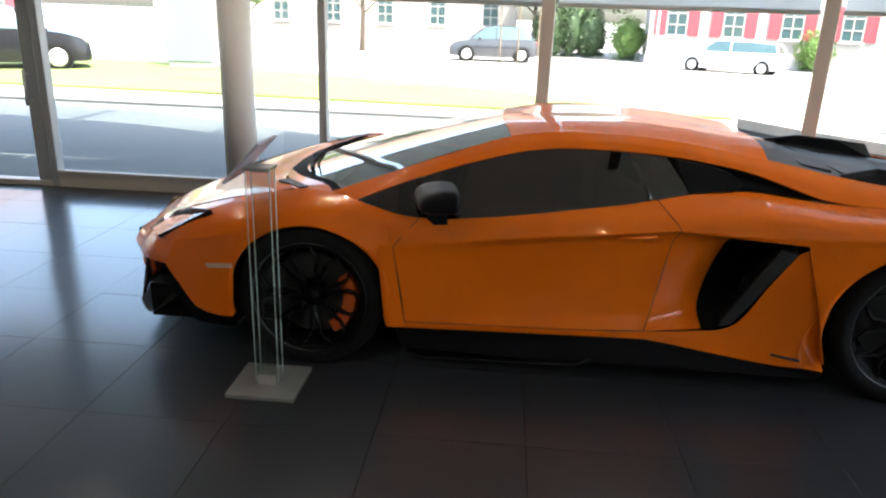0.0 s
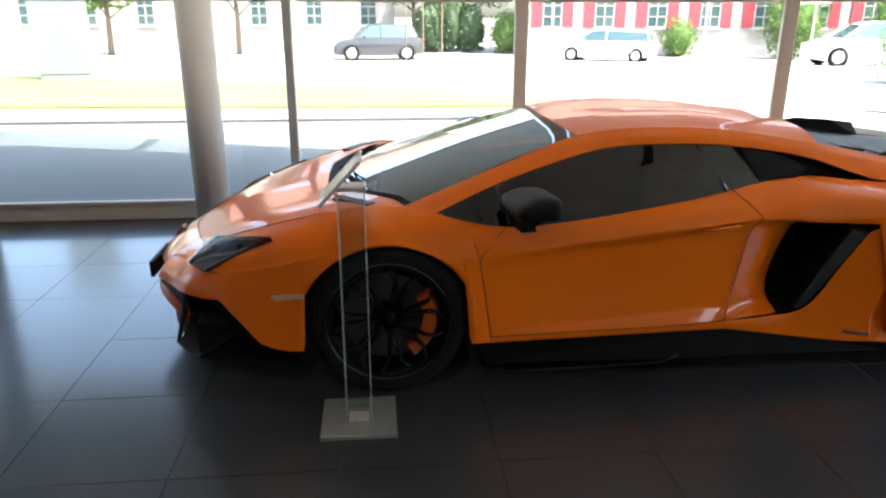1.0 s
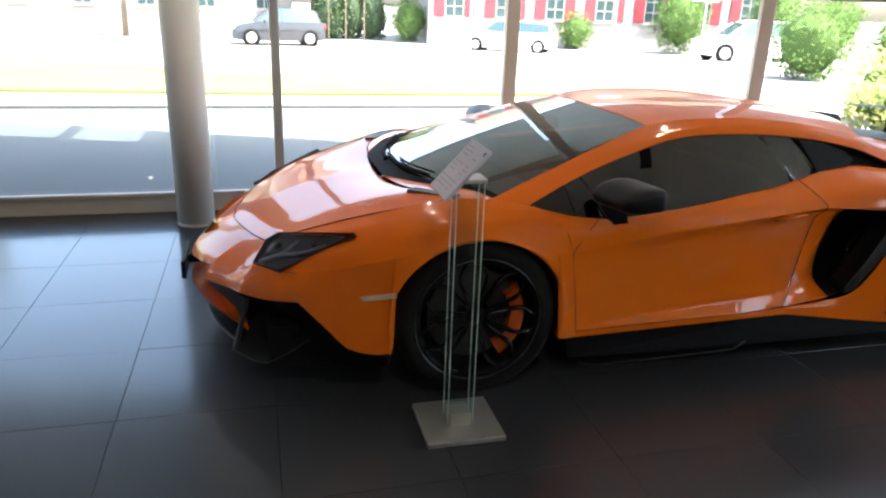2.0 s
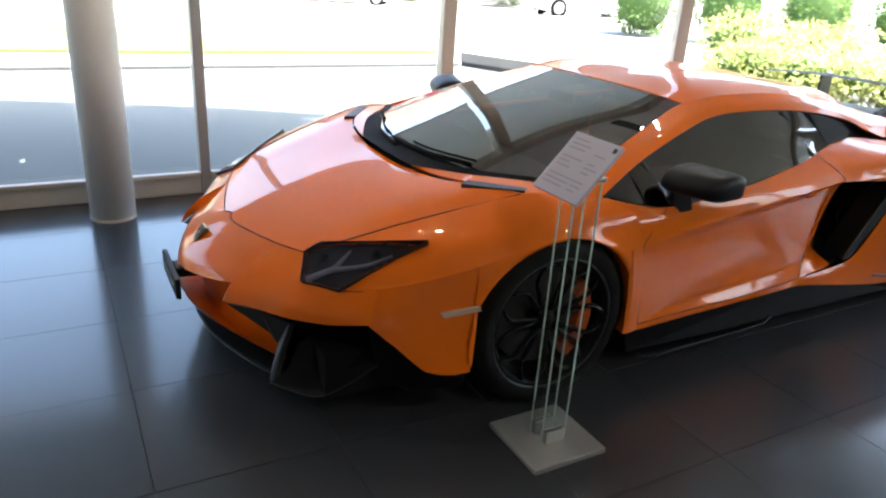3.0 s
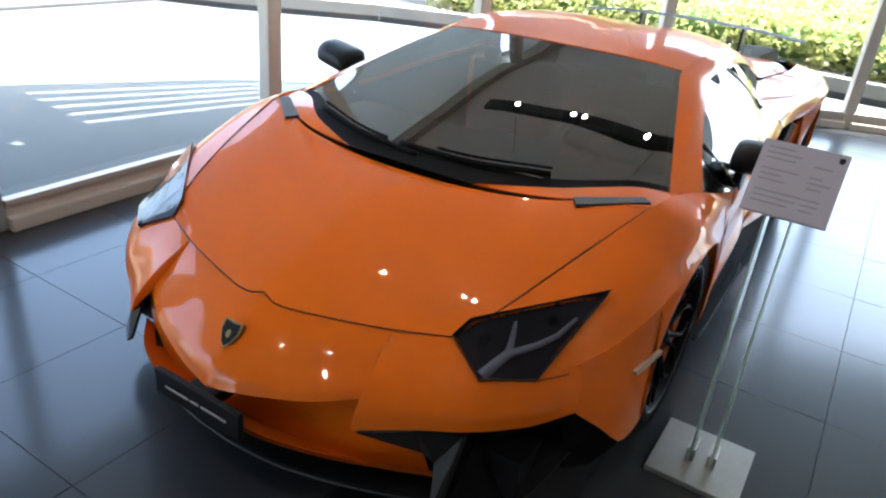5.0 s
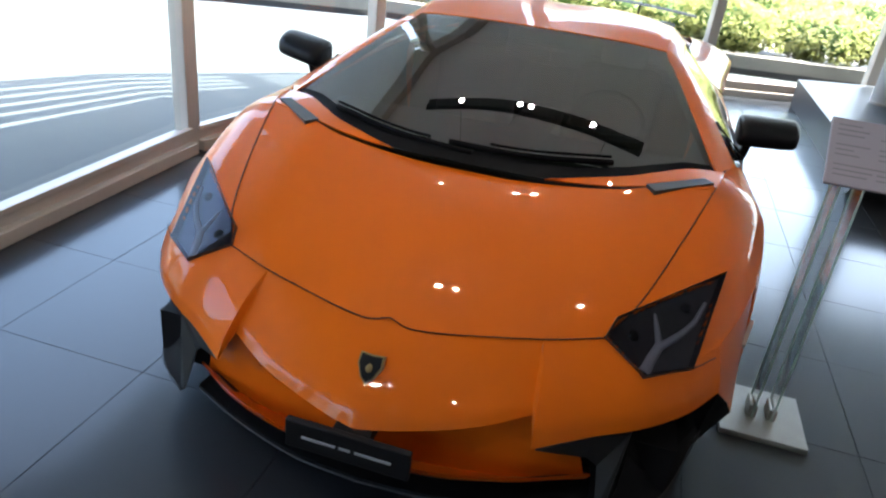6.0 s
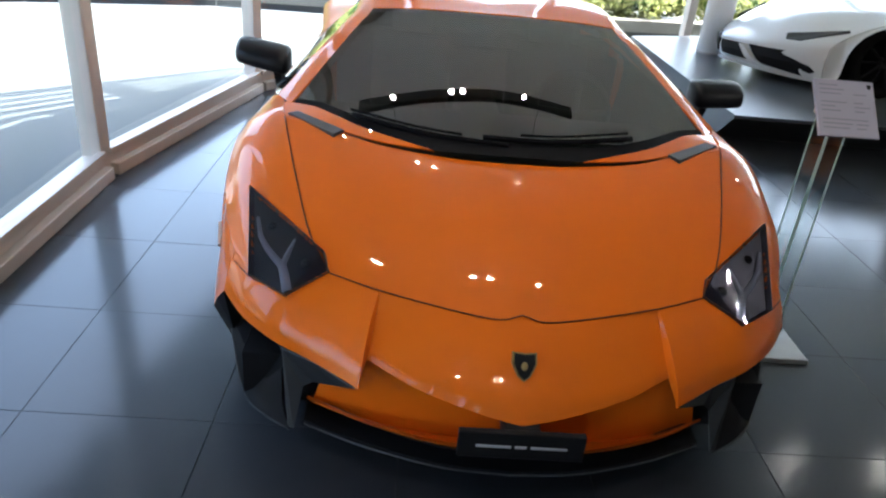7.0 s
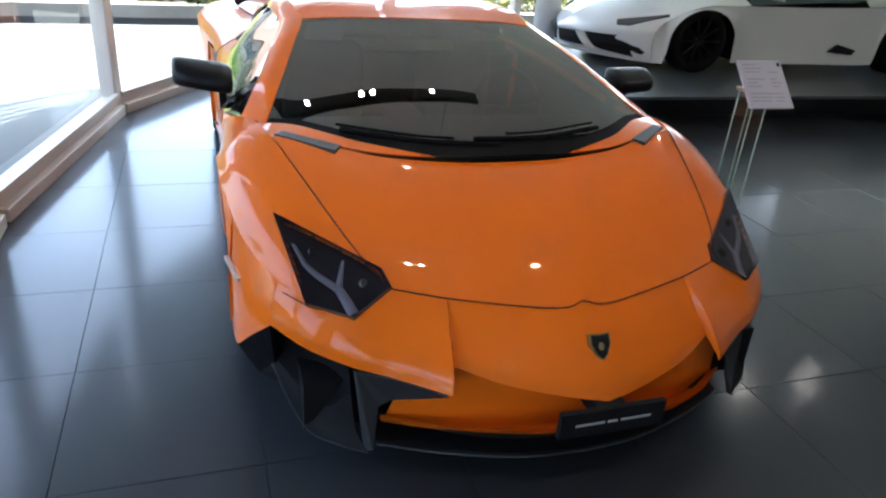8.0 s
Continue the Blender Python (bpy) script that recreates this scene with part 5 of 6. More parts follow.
# ---------------------------------------------------------------- ordinary cars
def parked_car(name, label, at, turn, paint, length=4.0, height=1.48, estate=False, scale=1.0):
    """A parked car with body, glass house, lamps and four wheels; its nose points along -x."""
    c = thing(name, label, "car", at, turn, group="parked cars")
    c.scale = (scale, scale, scale)
    L, H, W = length, height, 0.87
    hx = -L / 2
    belt = 0.93
    b0 = [(hx, 0.55, 0.42), (hx + 0.05, 0.74, 0.62), (hx + 0.30, 0.82, 0.80), (hx + 1.05, W - 0.02, belt), (0.3, W, belt + 0.03), (L / 2 - 0.3, W - 0.03, belt + 0.04), (L / 2 - 0.03, 0.76, 0.85)]
    lowr = [(hx + 0.02, 0.60, 0.24), (hx + 0.08, 0.80, 0.24), (hx + 0.32, W, 0.22), (hx + 1.05, W + 0.01, 0.20), (0.3, W + 0.01, 0.20), (L / 2 - 0.3, W, 0.24), (L / 2 - 0.02, 0.80, 0.30)]
    midr = [(x - 0.02 if i == 0 else x, s + 0.035, (z + z2) / 2) for i, ((x, s, z2), (_, _, z)) in enumerate(zip(b0, lowr))]
    bm = bmesh.new()
    skin(bm, net([b0, midr, lowr], 36, 10), BOTH, (0, 0, 0.5))
    topm = [(x, s * 0.0, z + 0.035) for x, s, z in b0]
    topn = [(x, s * 0.6, z + 0.03) for x, s, z in b0]
    skin(bm, net([topm, topn, b0], 36, 8), BOTH, (0, 0, 0.5))
    for xe in (0, -1):
        e0, e1 = b0[xe], lowr[xe]
        skin(bm, [[Vector((e[0], -e[1] * f, e[2] + 0.03 * (1 - f))) for f in (0, 0.5, 1)] for e in (e0, midr[xe], e1)], BOTH, (0, 0, 0.5))
    part("body", bm, paint, c, smooth=True)
    tail = L / 2 - 0.12 if estate else L / 2 - 0.25
    ro = [(hx + 1.55, 0.60, H - 0.10), (hx + 1.95, 0.62, H), (0.4, 0.62, H), (tail - 0.35, 0.60, H - 0.05), (tail - 0.15, 0.58, H - 0.13)]
    bt = [(hx + 0.92, 0.76, belt + 0.02), (hx + 1.5, W - 0.06, belt + 0.03), (0.4, W - 0.05, belt + 0.04), (tail - 0.2, W - 0.08, belt + 0.05), (tail, 0.76, belt + 0.05)]
    bm = bmesh.new()
    skin(bm, net([bt, ro], 30, 6), BOTH, (0, 0, 0.9))
    for e in (0, -1):
        p, q = bt[e], ro[e]
        skin(bm, [[Vector((p[0], -p[1] * f, p[2])) for f in (0, 0.5, 1)], [Vector((q[0], -q[1] * f, q[2])) for f in (0, 0.5, 1)]], BOTH, (0, 0, 0.9))
    part("glass_house", bm, WIN_DARK, c, "dark car windows", smooth=True)
    bm = bmesh.new()
    skin(bm, net([[(x, 0.0, z + 0.03) for x, s, z in ro], [(x, s * 0.7, z + 0.028) for x, s, z in ro], [(x, s + 0.01, z) for x, s, z in ro]], 24, 8), BOTH, (0, 0, 0.9))
    part("roof_skin", bm, paint, c, smooth=True)
    bm = bmesh.new()
    for s in (-1, 1):
        for i in (0, 4):
            tube(bm, [(bt[i][0], s * bt[i][1], bt[i][2]), (ro[i][0], s * (ro[i][1] + 0.005), ro[i][2])], 0.035, 6)
        tube(bm, [(0.12, s * (W - 0.045), belt + 0.03), (0.12, s * 0.625, H - 0.02)], 0.03, 6)
    part("pillar", bm, paint, c)
    for x in (hx + 0.78, L / 2 - 0.72):
        for s in (-1, 1):
            w = part("wheel", lathe(bmesh.new(), [(0.0, -0.10), (0.29, -0.10), (0.315, -0.07), (0.315, 0.07), (0.29, 0.10), (0.0, 0.10)], 32, "y", (x, s * (W - 0.06), 0.315), close=False), RUBBER, c)
            part("rim", lathe(bmesh.new(), [(0.0, s * 0.112), (0.20, s * 0.108), (0.215, s * 0.10), (0.215, s * 0.06)], 24, "y", (x, s * (W - 0.06), 0.315), close=False), STEEL, w)
            part("wheel_arch", lathe(bmesh.new(), [(0.315, s * 0.0), (0.36, s * 0.0), (0.36, s * 0.082), (0.315, s * 0.082)], 32, "y", (x, s * (W - 0.06), 0.315)), BLACK_SATIN, c)
    for s in (-1, 1):
        part("headlight", boxed(hx + 0.03, hx + 0.30, s * 0.70 - 0.09, s * 0.70 + 0.09, 0.64, 0.75, 0.03), STEEL, c)
        part("tail_light", boxed(L / 2 - 0.16, L / 2 - 0.01, s * 0.72 - 0.07, s * 0.72 + 0.07, 0.72, 0.92, 0.02), SHUTTER, c)
        part("mirror", boxed(hx + 1.28, hx + 1.40, s * (W + 0.10) - 0.06, s * (W + 0.10) + 0.06, 0.95, 1.07, 0.03), paint, c)
    return c


def street(x, y):
    return (x, y, ground_z(y))


parked_car("hatchback", "small dark grey hatchback parked across the street", street(-1.1, 29.2), 3, SILVER_PAINT, 3.9, 1.5)
parked_car("estate_car", "white estate car parked before the house", street(8.9, 27.7), -32, CAR_WHITE, 4.7, 1.46, True, 0.87)
parked_car("saloon_car", "glossy black car parked at the grass edge", street(-13.0, 12.9), 215, CAR_BLACK, 4.5, 1.50, True)
parked_car("estate_car", "white car parked along the street", street(16.8, 21.5), -12, CAR_WHITE, 4.5, 1.5)

# ---------------------------------------------------------------- the pale supercar on the podium
sup = thing("supercar", "white low supercar with black intakes on the podium", "car", (3.08, -4.88, 0.26), 0)
SUP_M = Matrix(((0, 1, 0, 0), (-1, 0, 0, 2.2), (0, 0, 0.86, 0), (0, 0, 0, 1)))


def sup_panel(name, rows, nu, nv, material, label="", sides=BOTH, thick=0.0):
    """Rows are (along from the nose, half width, height); the nose points to +y."""
    bm = bmesh.new()
    skin(bm, net(rows, nu, nv), sides, (0, 0, 0.45))
    if len(sides) > 1:
        bmesh.ops.remove_doubles(bm, verts=bm.verts, dist=0.0006)
    bmesh.ops.transform(bm, matrix=SUP_M, verts=bm.verts)
    return part(name, bm, material, sup, label, smooth=True)


S_TOP = [[(-0.09, 0.0, 0.10), (-0.145, 0.0, 0.18), (-0.155, 0.0, 0.29), (-0.11, 0.0, 0.38), (0.34, 0.0, 0.685), (0.85, 0.0, 0.81), (1.15, 0.0, 0.84)],
         [(0.085, 0.40, 0.10), (0.032, 0.40, 0.19), (0.022, 0.40, 0.32), (0.065, 0.40, 0.42), (0.43, 0.42, 0.67), (0.85, 0.45, 0.80), (1.22, 0.48, 0.84)],
         [(0.31, 0.70, 0.10), (0.268, 0.70, 0.22), (0.262, 0.71, 0.36), (0.32, 0.72, 0.47), (0.55, 0.74, 0.62), (0.90, 0.78, 0.765), (1.38, 0.78, 0.83)],
         [(0.46, 0.87, 0.10), (0.427, 0.865, 0.22), (0.43, 0.865, 0.36), (0.46, 0.868, 0.475), (0.65, 0.90, 0.63), (0.92, 0.935, 0.73), (1.42, 0.92, 0.76)]]
sup_panel("front_body", S_TOP, 44, 30, PAINT_WHITE, "white nose and hood in one smooth wedge")


def front(s_, z, out=0.0):
    """A place on the pale car's front, at a half width and a height."""
    return (-0.15 + 0.75 * s_ ** 1.6 + 0.5 * max(0.20 - z, 0) - out + 0.3 * max(z - 0.36, 0), s_, z)


def along_line(pts, n):
    """Evenly numbered places on a broken line, its corners kept sharp."""
    p = [Vector((*q, 0)) for q in pts]
    return [p[min(int(t), len(p) - 2)].lerp(p[min(int(t), len(p) - 2) + 1], t - min(int(t), len(p) - 2)) for t in [(len(p) - 1) * k / n for k in range(n + 1)]]


def front_patch(name, upper, lower, out, material, side, label=""):
    """A solid patch on the pale car's front between two broken lines of (half width, height)."""
    bm = bmesh.new()
    up, lo = along_line(upper, 12), along_line(lower, 12)
    for sd_ in side:
        k_ = 1 if sd_ > 0 else -1
        ring = []
        for q, w_ in zip(up, lo):
            ring.append([bm.verts.new((x_, y_ * k_, z_)) for x_, y_, z_ in (front(q.x, q.y, out), front(q.x * 0.5 + w_.x * 0.5, q.y * 0.5 + w_.y * 0.5, out), front(w_.x, w_.y, out), front(w_.x, w_.y, -0.02), front(q.x, q.y, -0.02))])
        for r0, r1 in zip(ring, ring[1:]):
            for m_ in range(5):
                bm.faces.new((r0[m_], r0[(m_ + 1) % 5], r1[(m_ + 1) % 5], r1[m_]))
        bm.faces.new(ring[0])
        bm.faces.new(ring[-1][::-1])
    bmesh.ops.recalc_face_normals(bm, faces=bm.faces)
    bmesh.ops.transform(bm, matrix=SUP_M, verts=bm.verts)
    return part(name, bm, material, sup, label)


for tag in (LEFT, RIGHT):
    front_patch("outer_intake", [(0.34, 0.325), (0.52, 0.335), (0.68, 0.350), (0.82, 0.20)], [(0.44, 0.165), (0.58, 0.140), (0.74, 0.125), (0.82, 0.19)], 0.016, BLACK_SATIN, tag, "black angular front intake")
    front_patch("inner_intake", [(0.02, 0.30), (0.27, 0.315)], [(0.05, 0.165), (0.37, 0.165)], 0.016, BLACK_SATIN, tag)
    front_patch("intake_fin", [(0.275, 0.315), (0.31, 0.26), (0.375, 0.17), (0.45, 0.135), (0.74, 0.105)], [(0.315, 0.315), (0.355, 0.27), (0.425, 0.185), (0.47, 0.155), (0.76, 0.122)], 0.045, PAINT_WHITE, tag)
    front_patch("front_lip", [(0.0, 0.125), (0.35, 0.125), (0.72, 0.11), (0.86, 0.12)], [(0.0, 0.09), (0.35, 0.09), (0.72, 0.085), (0.86, 0.09)], 0.03, PAINT_WHITE, tag)
for s in (-1, 1):
    bm = bmesh.new()
    flat_plate(bm, [(0.190, 0.545, 0.505), (0.180, 0.565, 0.455), (0.26, 0.665, 0.462), (0.56, 0.850, 0.622), (0.375, 0.690, 0.560)], (0.02, 0, -0.045), (s,))
    bmesh.ops.transform(bm, matrix=SUP_M, verts=bm.verts)
    part("headlight", bm, LAMP_GREY, sup, "slim grey headlight")
sf = [Vector((0.43, -0.866, 0.36)), Vector((0.427, -0.866, 0.22)), Vector((0.46, -0.871, 0.10)), Vector((0.53, -0.925, 0.10)), Vector((0.545, -0.945, 0.22))]
sf += arch_points(0.92, 0.335, 0.375, 0.365, 180, 0, 30, 0.955, 0.955, 0.0)
sf += [Vector((1.297, -0.953, 0.22)), Vector((1.30, -0.950, 0.13)), Vector((1.7, -0.945, 0.12)), Vector((2.2, -0.93, 0.12)), Vector((2.9, -0.945, 0.12)), Vector((3.13, -0.95, 0.13)), Vector((3.145, -0.955, 0.24))]
sf += arch_points(3.54, 0.35, 0.395, 0.38, 180, 0, 30, 0.96, 0.965, 0.0)
sf += [Vector((3.94, -0.955, 0.25)), Vector((4.15, -0.93, 0.25)), Vector((4.42, -0.86, 0.30))]
sl = line([(0.455, -0.868, 0.475), (0.65, -0.902, 0.63), (0.92, -0.945, 0.738), (1.42, -0.925, 0.755), (2.2, -0.91, 0.765), (3.0, -0.94, 0.80), (3.54, -0.962, 0.82), (4.1, -0.93, 0.80), (4.44, -0.85, 0.74)], 300)
su = [near_x(sl, min(max(p.x, 0.435), 4.44)) for p in sf]
for sd in (LEFT, RIGHT):
    bm = bmesh.new()
    skin(bm, ruled(su, sf, 12, -0.012), sd, (2, 0, 0.45))
    bmesh.ops.transform(bm, matrix=SUP_M, verts=bm.verts)
    part("body_side", bm, PAINT_WHITE, sup, "white body side with sill intake", smooth=True)
    bm = bmesh.new()
    flat_plate(bm, [(2.62, 0.950, 0.36), (2.86, 0.955, 0.30), (2.82, 0.955, 0.24), (2.50, 0.948, 0.27)], (0, -0.03, 0), sd)
    bmesh.ops.transform(bm, matrix=SUP_M, verts=bm.verts)
    part("sill_intake", bm, BLACK_SATIN, sup)
    bm = bmesh.new()
    flat_plate(bm, [(1.45, 0.955, 0.95), (1.50, 1.10, 0.94), (1.62, 1.10, 0.90), (1.58, 0.95, 0.90)], (0.02, 0, -0.06), sd)
    bmesh.ops.transform(bm, matrix=SUP_M, verts=bm.verts)
    part("mirror", bm, PAINT_WHITE, sup)
S_GL = [[(1.15, 0.0, 0.815), (1.7, 0.0, 1.02), (2.15, 0.0, 1.145)], [(1.22, 0.48, 0.825), (1.72, 0.42, 1.02), (2.15, 0.38, 1.14)], [(1.40, 0.80, 0.83), (1.80, 0.68, 1.0), (2.18, 0.56, 1.115)]]
sup_panel("windscreen", S_GL, 16, 14, WIN_DARK, "dark windscreen")
sup_panel("roof", [[(2.15, 0.0, 1.15), (2.8, 0.0, 1.15), (3.5, 0.0, 1.02), (4.3, 0.0, 0.84)], [(2.15, 0.38, 1.145), (2.8, 0.38, 1.14), (3.5, 0.38, 1.01), (4.3, 0.45, 0.83)], [(2.18, 0.57, 1.12), (2.8, 0.60, 1.11), (3.5, 0.62, 0.97), (4.3, 0.80, 0.78)]], 20, 14, PAINT_WHITE)
for sd in (LEFT, RIGHT):
    sup_panel("side_glass", [[(1.45, 0.80, 0.84), (1.85, 0.68, 1.0), (2.2, 0.575, 1.115), (2.8, 0.605, 1.105), (3.3, 0.62, 1.01)], [(1.42, 0.915, 0.76), (1.85, 0.905, 0.79), (2.2, 0.89, 0.81), (2.8, 0.86, 0.85), (3.3, 0.75, 0.93)]], 24, 6, WIN_DARK, "dark side glass", sd)
    sup_panel("rear_shoulder", [[(2.9, 0.62, 1.05), (3.5, 0.63, 0.965), (4.3, 0.80, 0.78)], [(2.9, 0.86, 0.86), (3.5, 0.90, 0.88), (4.3, 0.86, 0.77)], [(2.9, 0.925, 0.80), (3.5, 0.962, 0.82), (4.35, 0.88, 0.75)]], 16, 8, PAINT_WHITE, "", sd)
part("underbody", box(box(bmesh.new(), -0.8, 0.8, -2.1, 0.75, 0.10, 0.7), -0.55, 0.55, 0.7, 1.75, 0.12, 0.5), BLACK_SATIN, sup)
for yy, rr in ((0.92, 0.30), (3.54, 0.31)):
    for s in (-1, 1):
        w = part("wheel", lathe(bmesh.new(), [(0.22, -0.11), (rr - 0.02, -0.12), (rr, -0.09), (rr, 0.09), (rr - 0.02, 0.12), (0.22, 0.11)], 48, "x", (s * 0.82, 2.2 - yy, rr)), RUBBER, sup, smooth=True)
        bm = bmesh.new()
        lathe(bm, [(0.0, s * 0.05), (0.05, s * 0.085), (0.05, s * 0.05)], 16, "x", (s * 0.82, 2.2 - yy, rr), close=False)
        for k in range(10):
            a = 2 * math.pi * k / 10
            tube(bm, [(s * 0.90, 2.2 - yy + 0.04 * math.cos(a), rr + 0.04 * math.sin(a)), (s * 0.92, 2.2 - yy + 0.22 * math.cos(a), rr + 0.22 * math.sin(a))], 0.011, 6)
        part("rim", bm, BLACK_SATIN, w)
        part("wheel_well", boxed(s * 0.62 - 0.04, s * 0.62 + 0.04, 2.2 - yy - 0.37, 2.2 - yy + 0.37, 0.08, 0.54), BLACK_SATIN, sup)

# ---------------------------------------------------------------- planting, houses and street things
rng = random.Random(11)


def hedge(name, label, clumps, material, leaf, per, core_f=0.62):
    """A hedge of many single leaves over a dark twiggy core."""
    bm = bmesh.new()
    core = bmesh.new()
    for x, y, z, sx, sy, sz in clumps:
        leafy(bm, (x, y, z), (sx, sy, sz), int(per * sx * sy * 4), leaf, rng, ground_z(y) + 0.05)
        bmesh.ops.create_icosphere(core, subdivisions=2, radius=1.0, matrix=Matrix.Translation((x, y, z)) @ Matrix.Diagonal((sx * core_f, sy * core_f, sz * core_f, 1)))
    for v in core.verts:
        v.co += Vector((noise.noise(v.co * 2), noise.noise(v.co * 2 + Vector((9, 0, 0))), noise.noise(v.co * 2.5))) * 0.15
    h = thing(name, label, "hedge", (0, 0, 0), kind="stuff")
    part("leaves", bm, material, h)
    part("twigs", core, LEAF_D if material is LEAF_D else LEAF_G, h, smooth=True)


cl = []
for k in range(34):
    f = k / 33
    i = min(int(f * (len(WALL) - 2)), len(WALL) - 3) + 1
    g_ = f * (len(WALL) - 2) - int(f * (len(WALL) - 2)) if k < 33 else 1.0
    a, c = Vector(WALL[i]), Vector(WALL[i + 1])
    p = a.lerp(c, g_)
    nrm = Vector((-(c - a).y, (c - a).x)).normalized()
    for d, hgt in ((0.85, 0.42), (1.75, 0.52), (2.7, 0.60)):
        q = p + nrm * d
        if q.x < 7.0 and q.y > 4.4:
            continue
        cl.append((q.x + rng.uniform(-0.2, 0.2), q.y + rng.uniform(-0.2, 0.2), hgt * 0.75 + 0.12, 0.62, 0.62, hgt * rng.uniform(0.8, 1.15)))
hedge("hedge", "bushy yellow-green hedge in sunlight behind the low wall", cl, LEAF_Y, 0.085, 700, 0.5)
hedge("shrub", "dark green shrubs beyond the hedge", [(12 + 1.3 * k, 12.5 - 1.5 * k + rng.uniform(-0.5, 0.5), 0.9, 1.2, 1.2, 1.3) for k in range(7)], LEAF_G, 0.11, 420)
hedge("shrub", "green garden shrubs by the house", [(5.5, 33.5, 0.7, 1.2, 1.0, 1.4), (13.2, 30.2, 0.5, 1.0, 0.8, 1.1), (17.5, 28.0, 1.3, 1.6, 1.4, 2.0), (21.5, 26.5, 1.4, 1.5, 1.3, 2.1), (24.5, 26.0, 1.2, 1.6, 1.4, 1.9)], LEAF_G, 0.15, 330)

# the darkest leaf colour stands in for deep shade on these shrubs
hedge("shrub", "tall shrubs by the street, deep shade put into their dark green leaves", [(1.7, 35.0, 1.0, 1.0, 0.9, 1.7), (2.8, 35.4, 1.3, 1.1, 0.9, 2.1), (3.9, 35.1, 0.9, 0.9, 0.8, 1.6)], LEAF_D, 0.15, 900, 0.72)


def tree(at, h, r, material, label, lean=0.0):
    """A tapered trunk with limbs and a crown of many leaves."""
    t = thing("tree", label, "tree", at)
    bm = bmesh.new()
    tube(bm, [(0, 0, -0.1), (0.05, 0.02, h * 0.35), (lean, 0.1, h * 0.75)], [0.16, 0.12, 0.05], 9)
    for k in range(7):
        a = k * 2.4
        z = h * (0.35 + 0.05 * k)
        tube(bm, [(lean * 0.4, 0, z), (math.cos(a) * r * 0.5, math.sin(a) * r * 0.5, z + h * 0.16), (math.cos(a) * r * 0.85, math.sin(a) * r * 0.85, z + h * 0.22)], [0.06, 0.035, 0.012], 6)
    part("trunk", bm, BARK, t, smooth=True)
    bm = bmesh.new()
    for k in range(16):
        a, rr = k * 2.399, r * math.sqrt((k + 0.5) / 16)
        leafy(bm, (math.cos(a) * rr * 0.8 + lean, math.sin(a) * rr * 0.8, h * 0.72 + rng.uniform(-0.2, 0.25) * h), (r * 0.45, r * 0.45, r * 0.36), 420, 0.17, rng)
    part("crown", bm, material, t)


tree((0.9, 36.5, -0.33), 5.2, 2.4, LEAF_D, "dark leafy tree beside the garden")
tree((3.6, 38.0, -0.33), 5.5, 2.6, LEAF_G, "broad green garden tree")
tree((-7.9, 33.5, -0.33), 5.0, 1.7, LEAF_D, "young street tree before the pale house")
tree((-14.0, 33.5, -0.33), 4.6, 2.0, LEAF_G, "green tree by the pale house")
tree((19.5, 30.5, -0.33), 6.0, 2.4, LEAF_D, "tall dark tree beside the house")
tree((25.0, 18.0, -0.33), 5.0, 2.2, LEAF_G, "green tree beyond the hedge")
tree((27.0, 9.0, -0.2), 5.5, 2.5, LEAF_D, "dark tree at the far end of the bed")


def house(at, turn, w, d, h, label, rows, cols, shutters):
    """A rendered house with window bays, shutters and a tiled roof."""
    hs = thing("house", label, "house", at, turn)
    part("wall", boxed(-w / 2, w / 2, 0, d, 0, h, 0.03), RENDER_WHITE, hs)
    part("plinth", boxed(-w / 2 - 0.04, w / 2 + 0.04, -0.05, 0.0, 0, 0.55, 0.01), CONCRETE, hs)
    bm = bmesh.new()
    rv = [bm.verts.new(p) for p in ((-w / 2 - 0.5, -0.6, h), (w / 2 + 0.5, -0.6, h), (w / 2 + 0.5, d + 0.6, h), (-w / 2 - 0.5, d + 0.6, h), (-w / 2 - 0.5, d / 2, h + d * 0.4), (w / 2 + 0.5, d / 2, h + d * 0.4))]
    for f in ((0, 1, 5, 4), (2, 3, 4, 5), (0, 4, 3), (1, 2, 5), (3, 2, 1, 0)):
        bm.faces.new([rv[i] for i in f])
    part("roof", bm, ROOF_TILE, hs)
    for r in range(rows):
        for k in range(cols):
            x = -w / 2 + w * (k + 0.5) / cols
            z = 1.35 + r * 2.75
            win = part("window", boxed(x - 0.46, x + 0.46, -0.03, 0.05, z, z + 1.45), WIN_DARK, hs)
            bm = bmesh.new()
            for bx in (x - 0.46, x - 0.025, x + 0.41):
                box(bm, bx, bx + 0.05, -0.06, 0.0, z, z + 1.45)
            for bz in (z - 0.02, z + 0.45, z + 0.95, z + 1.42):
                box(bm, x - 0.46, x + 0.46, -0.058, 0.0, bz, bz + 0.05)
            part("frame", bm, RENDER_WHITE, win)
            part("sill", boxed(x - 0.55, x + 0.55, -0.14, 0.0, z - 0.10, z - 0.03, 0.01), CONCRETE, win)
            if shutters:
                for s in (-1, 1):
                    part("shutter", boxed(x + s * 0.74 - 0.26, x + s * 0.74 + 0.26, -0.07, -0.01, z - 0.02, z + 1.48, 0.01), SHUTTER, win)
    return hs


house((14.8, 30.6, -0.33), -9, 17.5, 9, 6.4, "pale rendered house with red window shutters", 2, 7, True)
house((-10.5, 38.2, -0.33), 2, 21, 9, 6.4, "long pale rendered house with plain windows", 2, 7, False)
house((-27, 24, -0.33), 52, 14, 8, 6.2, "pale house with red shutters at the street corner", 2, 4, True)
house((36, 10, -0.3), -62, 16, 8, 6.0, "pale house beyond the hedge", 2, 4, False)

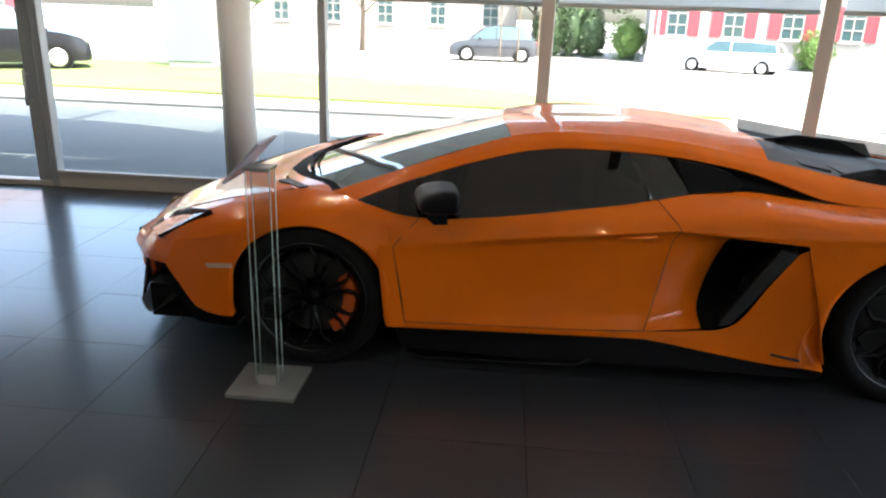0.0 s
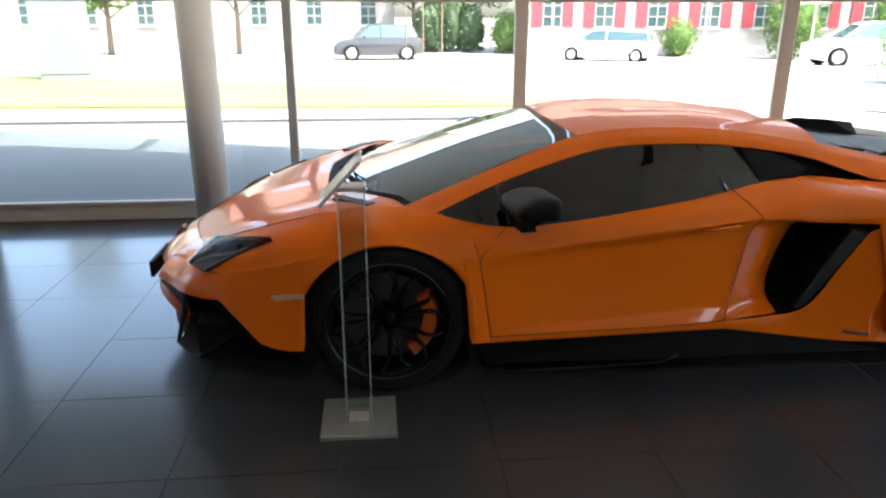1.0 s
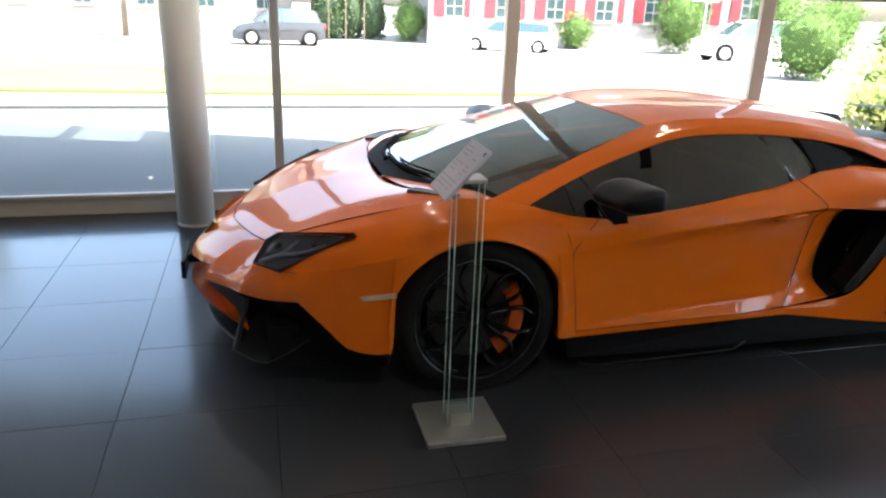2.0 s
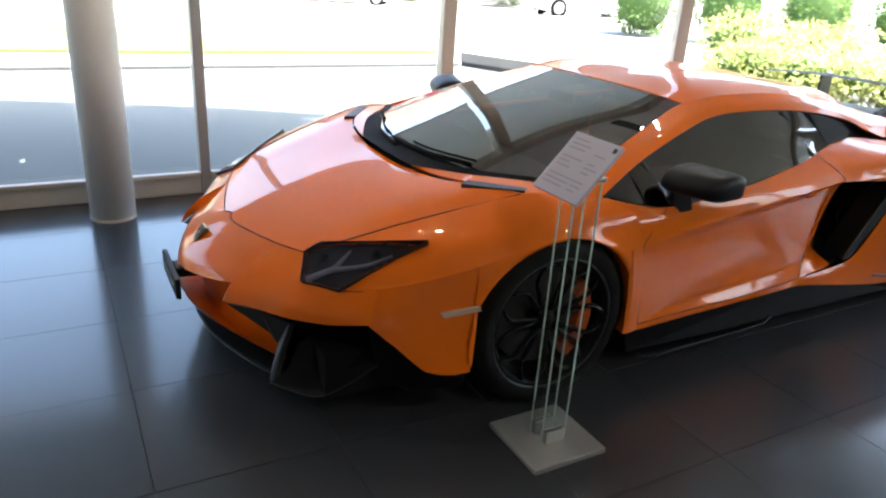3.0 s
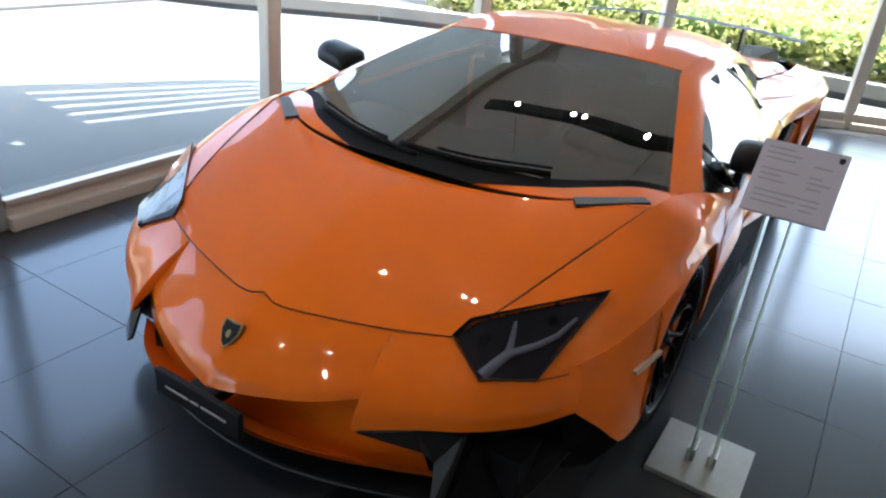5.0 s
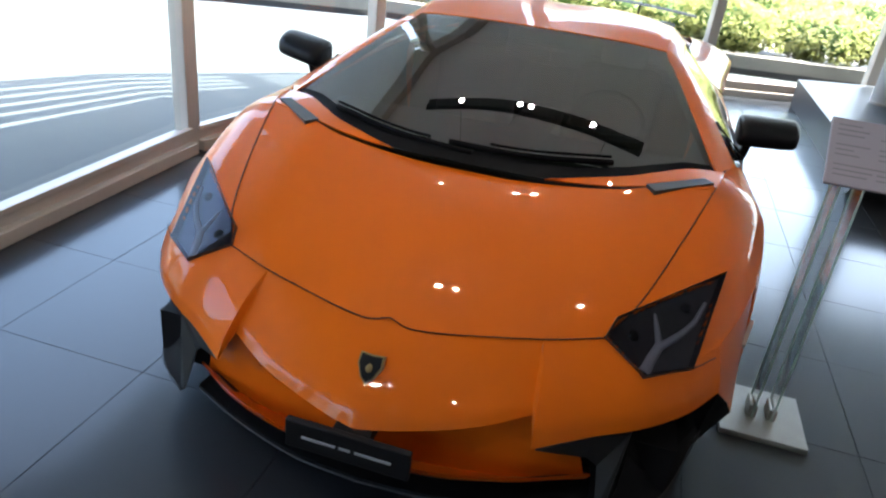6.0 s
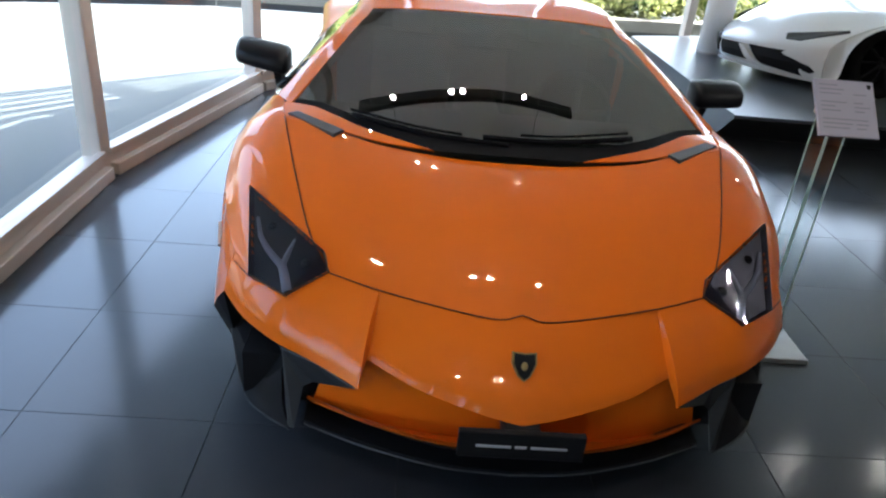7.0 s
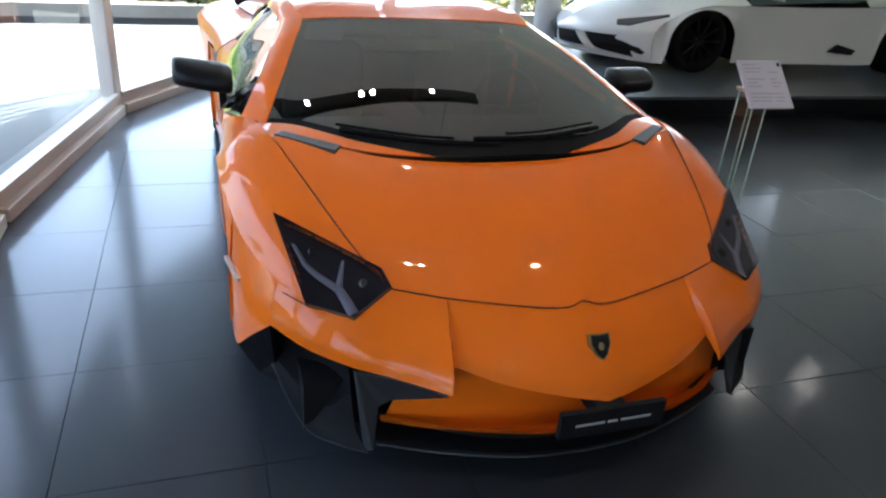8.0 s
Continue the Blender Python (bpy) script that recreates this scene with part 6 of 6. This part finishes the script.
fence = thing("garden_fence", "dark metal railing before the pale house", "fence", (-10.0, 35.0, -0.33))
for z in (0.25, 0.95):
    part("fence_rail", boxed(-8, 8, -0.02, 0.02, z, z + 0.04), FRAME_DARK, fence)
for k in range(107):
    part("fence_bar", boxed(-8 + k * 0.15, -7.975 + k * 0.15, -0.012, 0.012, 0.0, 1.0), FRAME_DARK, fence)

pyl = thing("pylon", "tall pale blue advertising pylon on the grass", "pylon", (-9.0, 15.5, -0.1), 12)
part("pylon_body", boxed(-0.60, 0.60, -0.42, 0.42, 0.25, 5.5, 0.02), PYLON_BLUE, pyl)
part("pylon_foot", boxed(-0.54, 0.54, -0.36, 0.36, -0.1, 0.25, 0.01), CONCRETE, pyl)
for x, y in ((-0.6, 12.1), (-0.22, 12.3), (0.23, 12.7)):
    s = thing("stake", "thin wooden stake standing in the grass", "stake", street(x, y), group="stakes")
    bm = bmesh.new()
    tube(bm, [(0, 0, -0.1), (0.01, 0, 2.6)], 0.017, 7)
    part("stake_pole", bm, BARK, s)


def sign(x, y, h, label, board):
    s = thing("street_sign", label, "sign", street(x, y), -10)
    bm = bmesh.new()
    tube(bm, [(0, 0, -0.1), (0, 0, h)], 0.035, 10)
    part("sign_pole", bm, STEEL, s)
    if board:
        bm = bmesh.new()
        flat_plate(bm, [(-0.55, 0.06, h - 0.42), (0.40, 0.06, h - 0.42), (0.58, 0.06, h - 0.24), (0.40, 0.06, h - 0.06), (-0.55, 0.06, h - 0.06)], (0, -0.03, 0), LEFT)
        bd = part("sign_board", bm, CAR_WHITE, s)
        part("blue_field", boxed(-0.50, -0.22, -0.066, -0.0605, h - 0.38, h - 0.10), SIGN_BLUE, bd)
        cu = bpy.data.curves.new("letter_p", "FONT")
        cu.body, cu.size, cu.extrude, cu.align_x = "P", 0.30, 0.001, "CENTER"
        me = bpy.data.meshes.new_from_object(new("letter_source", cu))
        bpy.data.objects.remove(bpy.data.objects["letter_source"])
        me.materials.append(CAR_WHITE)
        lt = new("letter", me)
        lt.parent = bd
        lt.matrix_local = pose(-0.36, -0.068, h - 0.345, 90, 0, 0)


sign(3.1, 14.2, 2.6, "thin steel sign post at the street", False)
sign(7.2, 14.6, 2.5, "thin steel sign post at the street", False)
sign(13.6, 20.2, 2.5, "white parking direction sign on a steel post", True)

# ---------------------------------------------------------------- floor tiles
INNER = [Vector((x, y)) for x, y in ROOM]


def inside(x, y, pad=0.0):
    for a, c in zip(INNER, INNER[1:] + INNER[:1]):
        d = (c - a).normalized()
        if d.x * (y - a.y) - d.y * (x - a.x) > -pad:
            return False
    return True


def tile_mesh():
    bm = bmesh.new()
    h = 0.2992
    lo = [bm.verts.new((sx * h, sy * h, -0.012)) for sx, sy in ((-1, -1), (1, -1), (1, 1), (-1, 1))]
    up = [bm.verts.new((sx * h, sy * h, -0.0015)) for sx, sy in ((-1, -1), (1, -1), (1, 1), (-1, 1))]
    tp = [bm.verts.new((sx * (h - 0.0008), sy * (h - 0.0008), 0.0)) for sx, sy in ((-1, -1), (1, -1), (1, 1), (-1, 1))]
    for u, w in ((lo, up), (up, tp)):
        for i in range(4):
            bm.faces.new((u[i], u[(i + 1) % 4], w[(i + 1) % 4], w[i]))
    bm.faces.new(tp)
    return bm


whole = mesh_of("tile", tile_mesh(), TILE)
rest = bmesh.new()
for i in range(-13, 10):
    for j in range(-17, 2):
        x, y = 0.025 + 0.6 * i, 1.212 + 0.6 * j
        corners = [(x + sx * 0.3, y + sy * 0.3) for sx in (-1, 1) for sy in (-1, 1)]
        ins = [inside(*c, 0.02) for c in corners]
        if all(ins) and -4.6 < x < 4.8 and -4.6 < y:
            t = new("tile", whole)
            t.parent = floor
            t.location = (x, y, random.uniform(-0.0004, 0.0004))
            t.rotation_euler = (random.uniform(-0.0006, 0.0006), random.uniform(-0.0006, 0.0006), random.choice((0, 1, 2, 3)) * math.pi / 2)
        elif any(ins) or inside(x, y):
            tb = tile_mesh()
            bmesh.ops.translate(tb, vec=(x, y, 0), verts=tb.verts)
            for a, c in zip(INNER, INNER[1:] + INNER[:1]):
                d = (c - a).normalized()
                bmesh.ops.bisect_plane(tb, geom=list(tb.verts) + list(tb.edges) + list(tb.faces), plane_co=(a.x, a.y, 0), plane_no=(-d.y, d.x, 0), clear_outer=True)
            tmp = bpy.data.meshes.new("cut")
            tb.to_mesh(tmp)
            tb.free()
            rest.from_mesh(tmp)
            bpy.data.meshes.remove(tmp)
tagged(part("edge_tiles", rest, TILE, floor), kind="stuff")
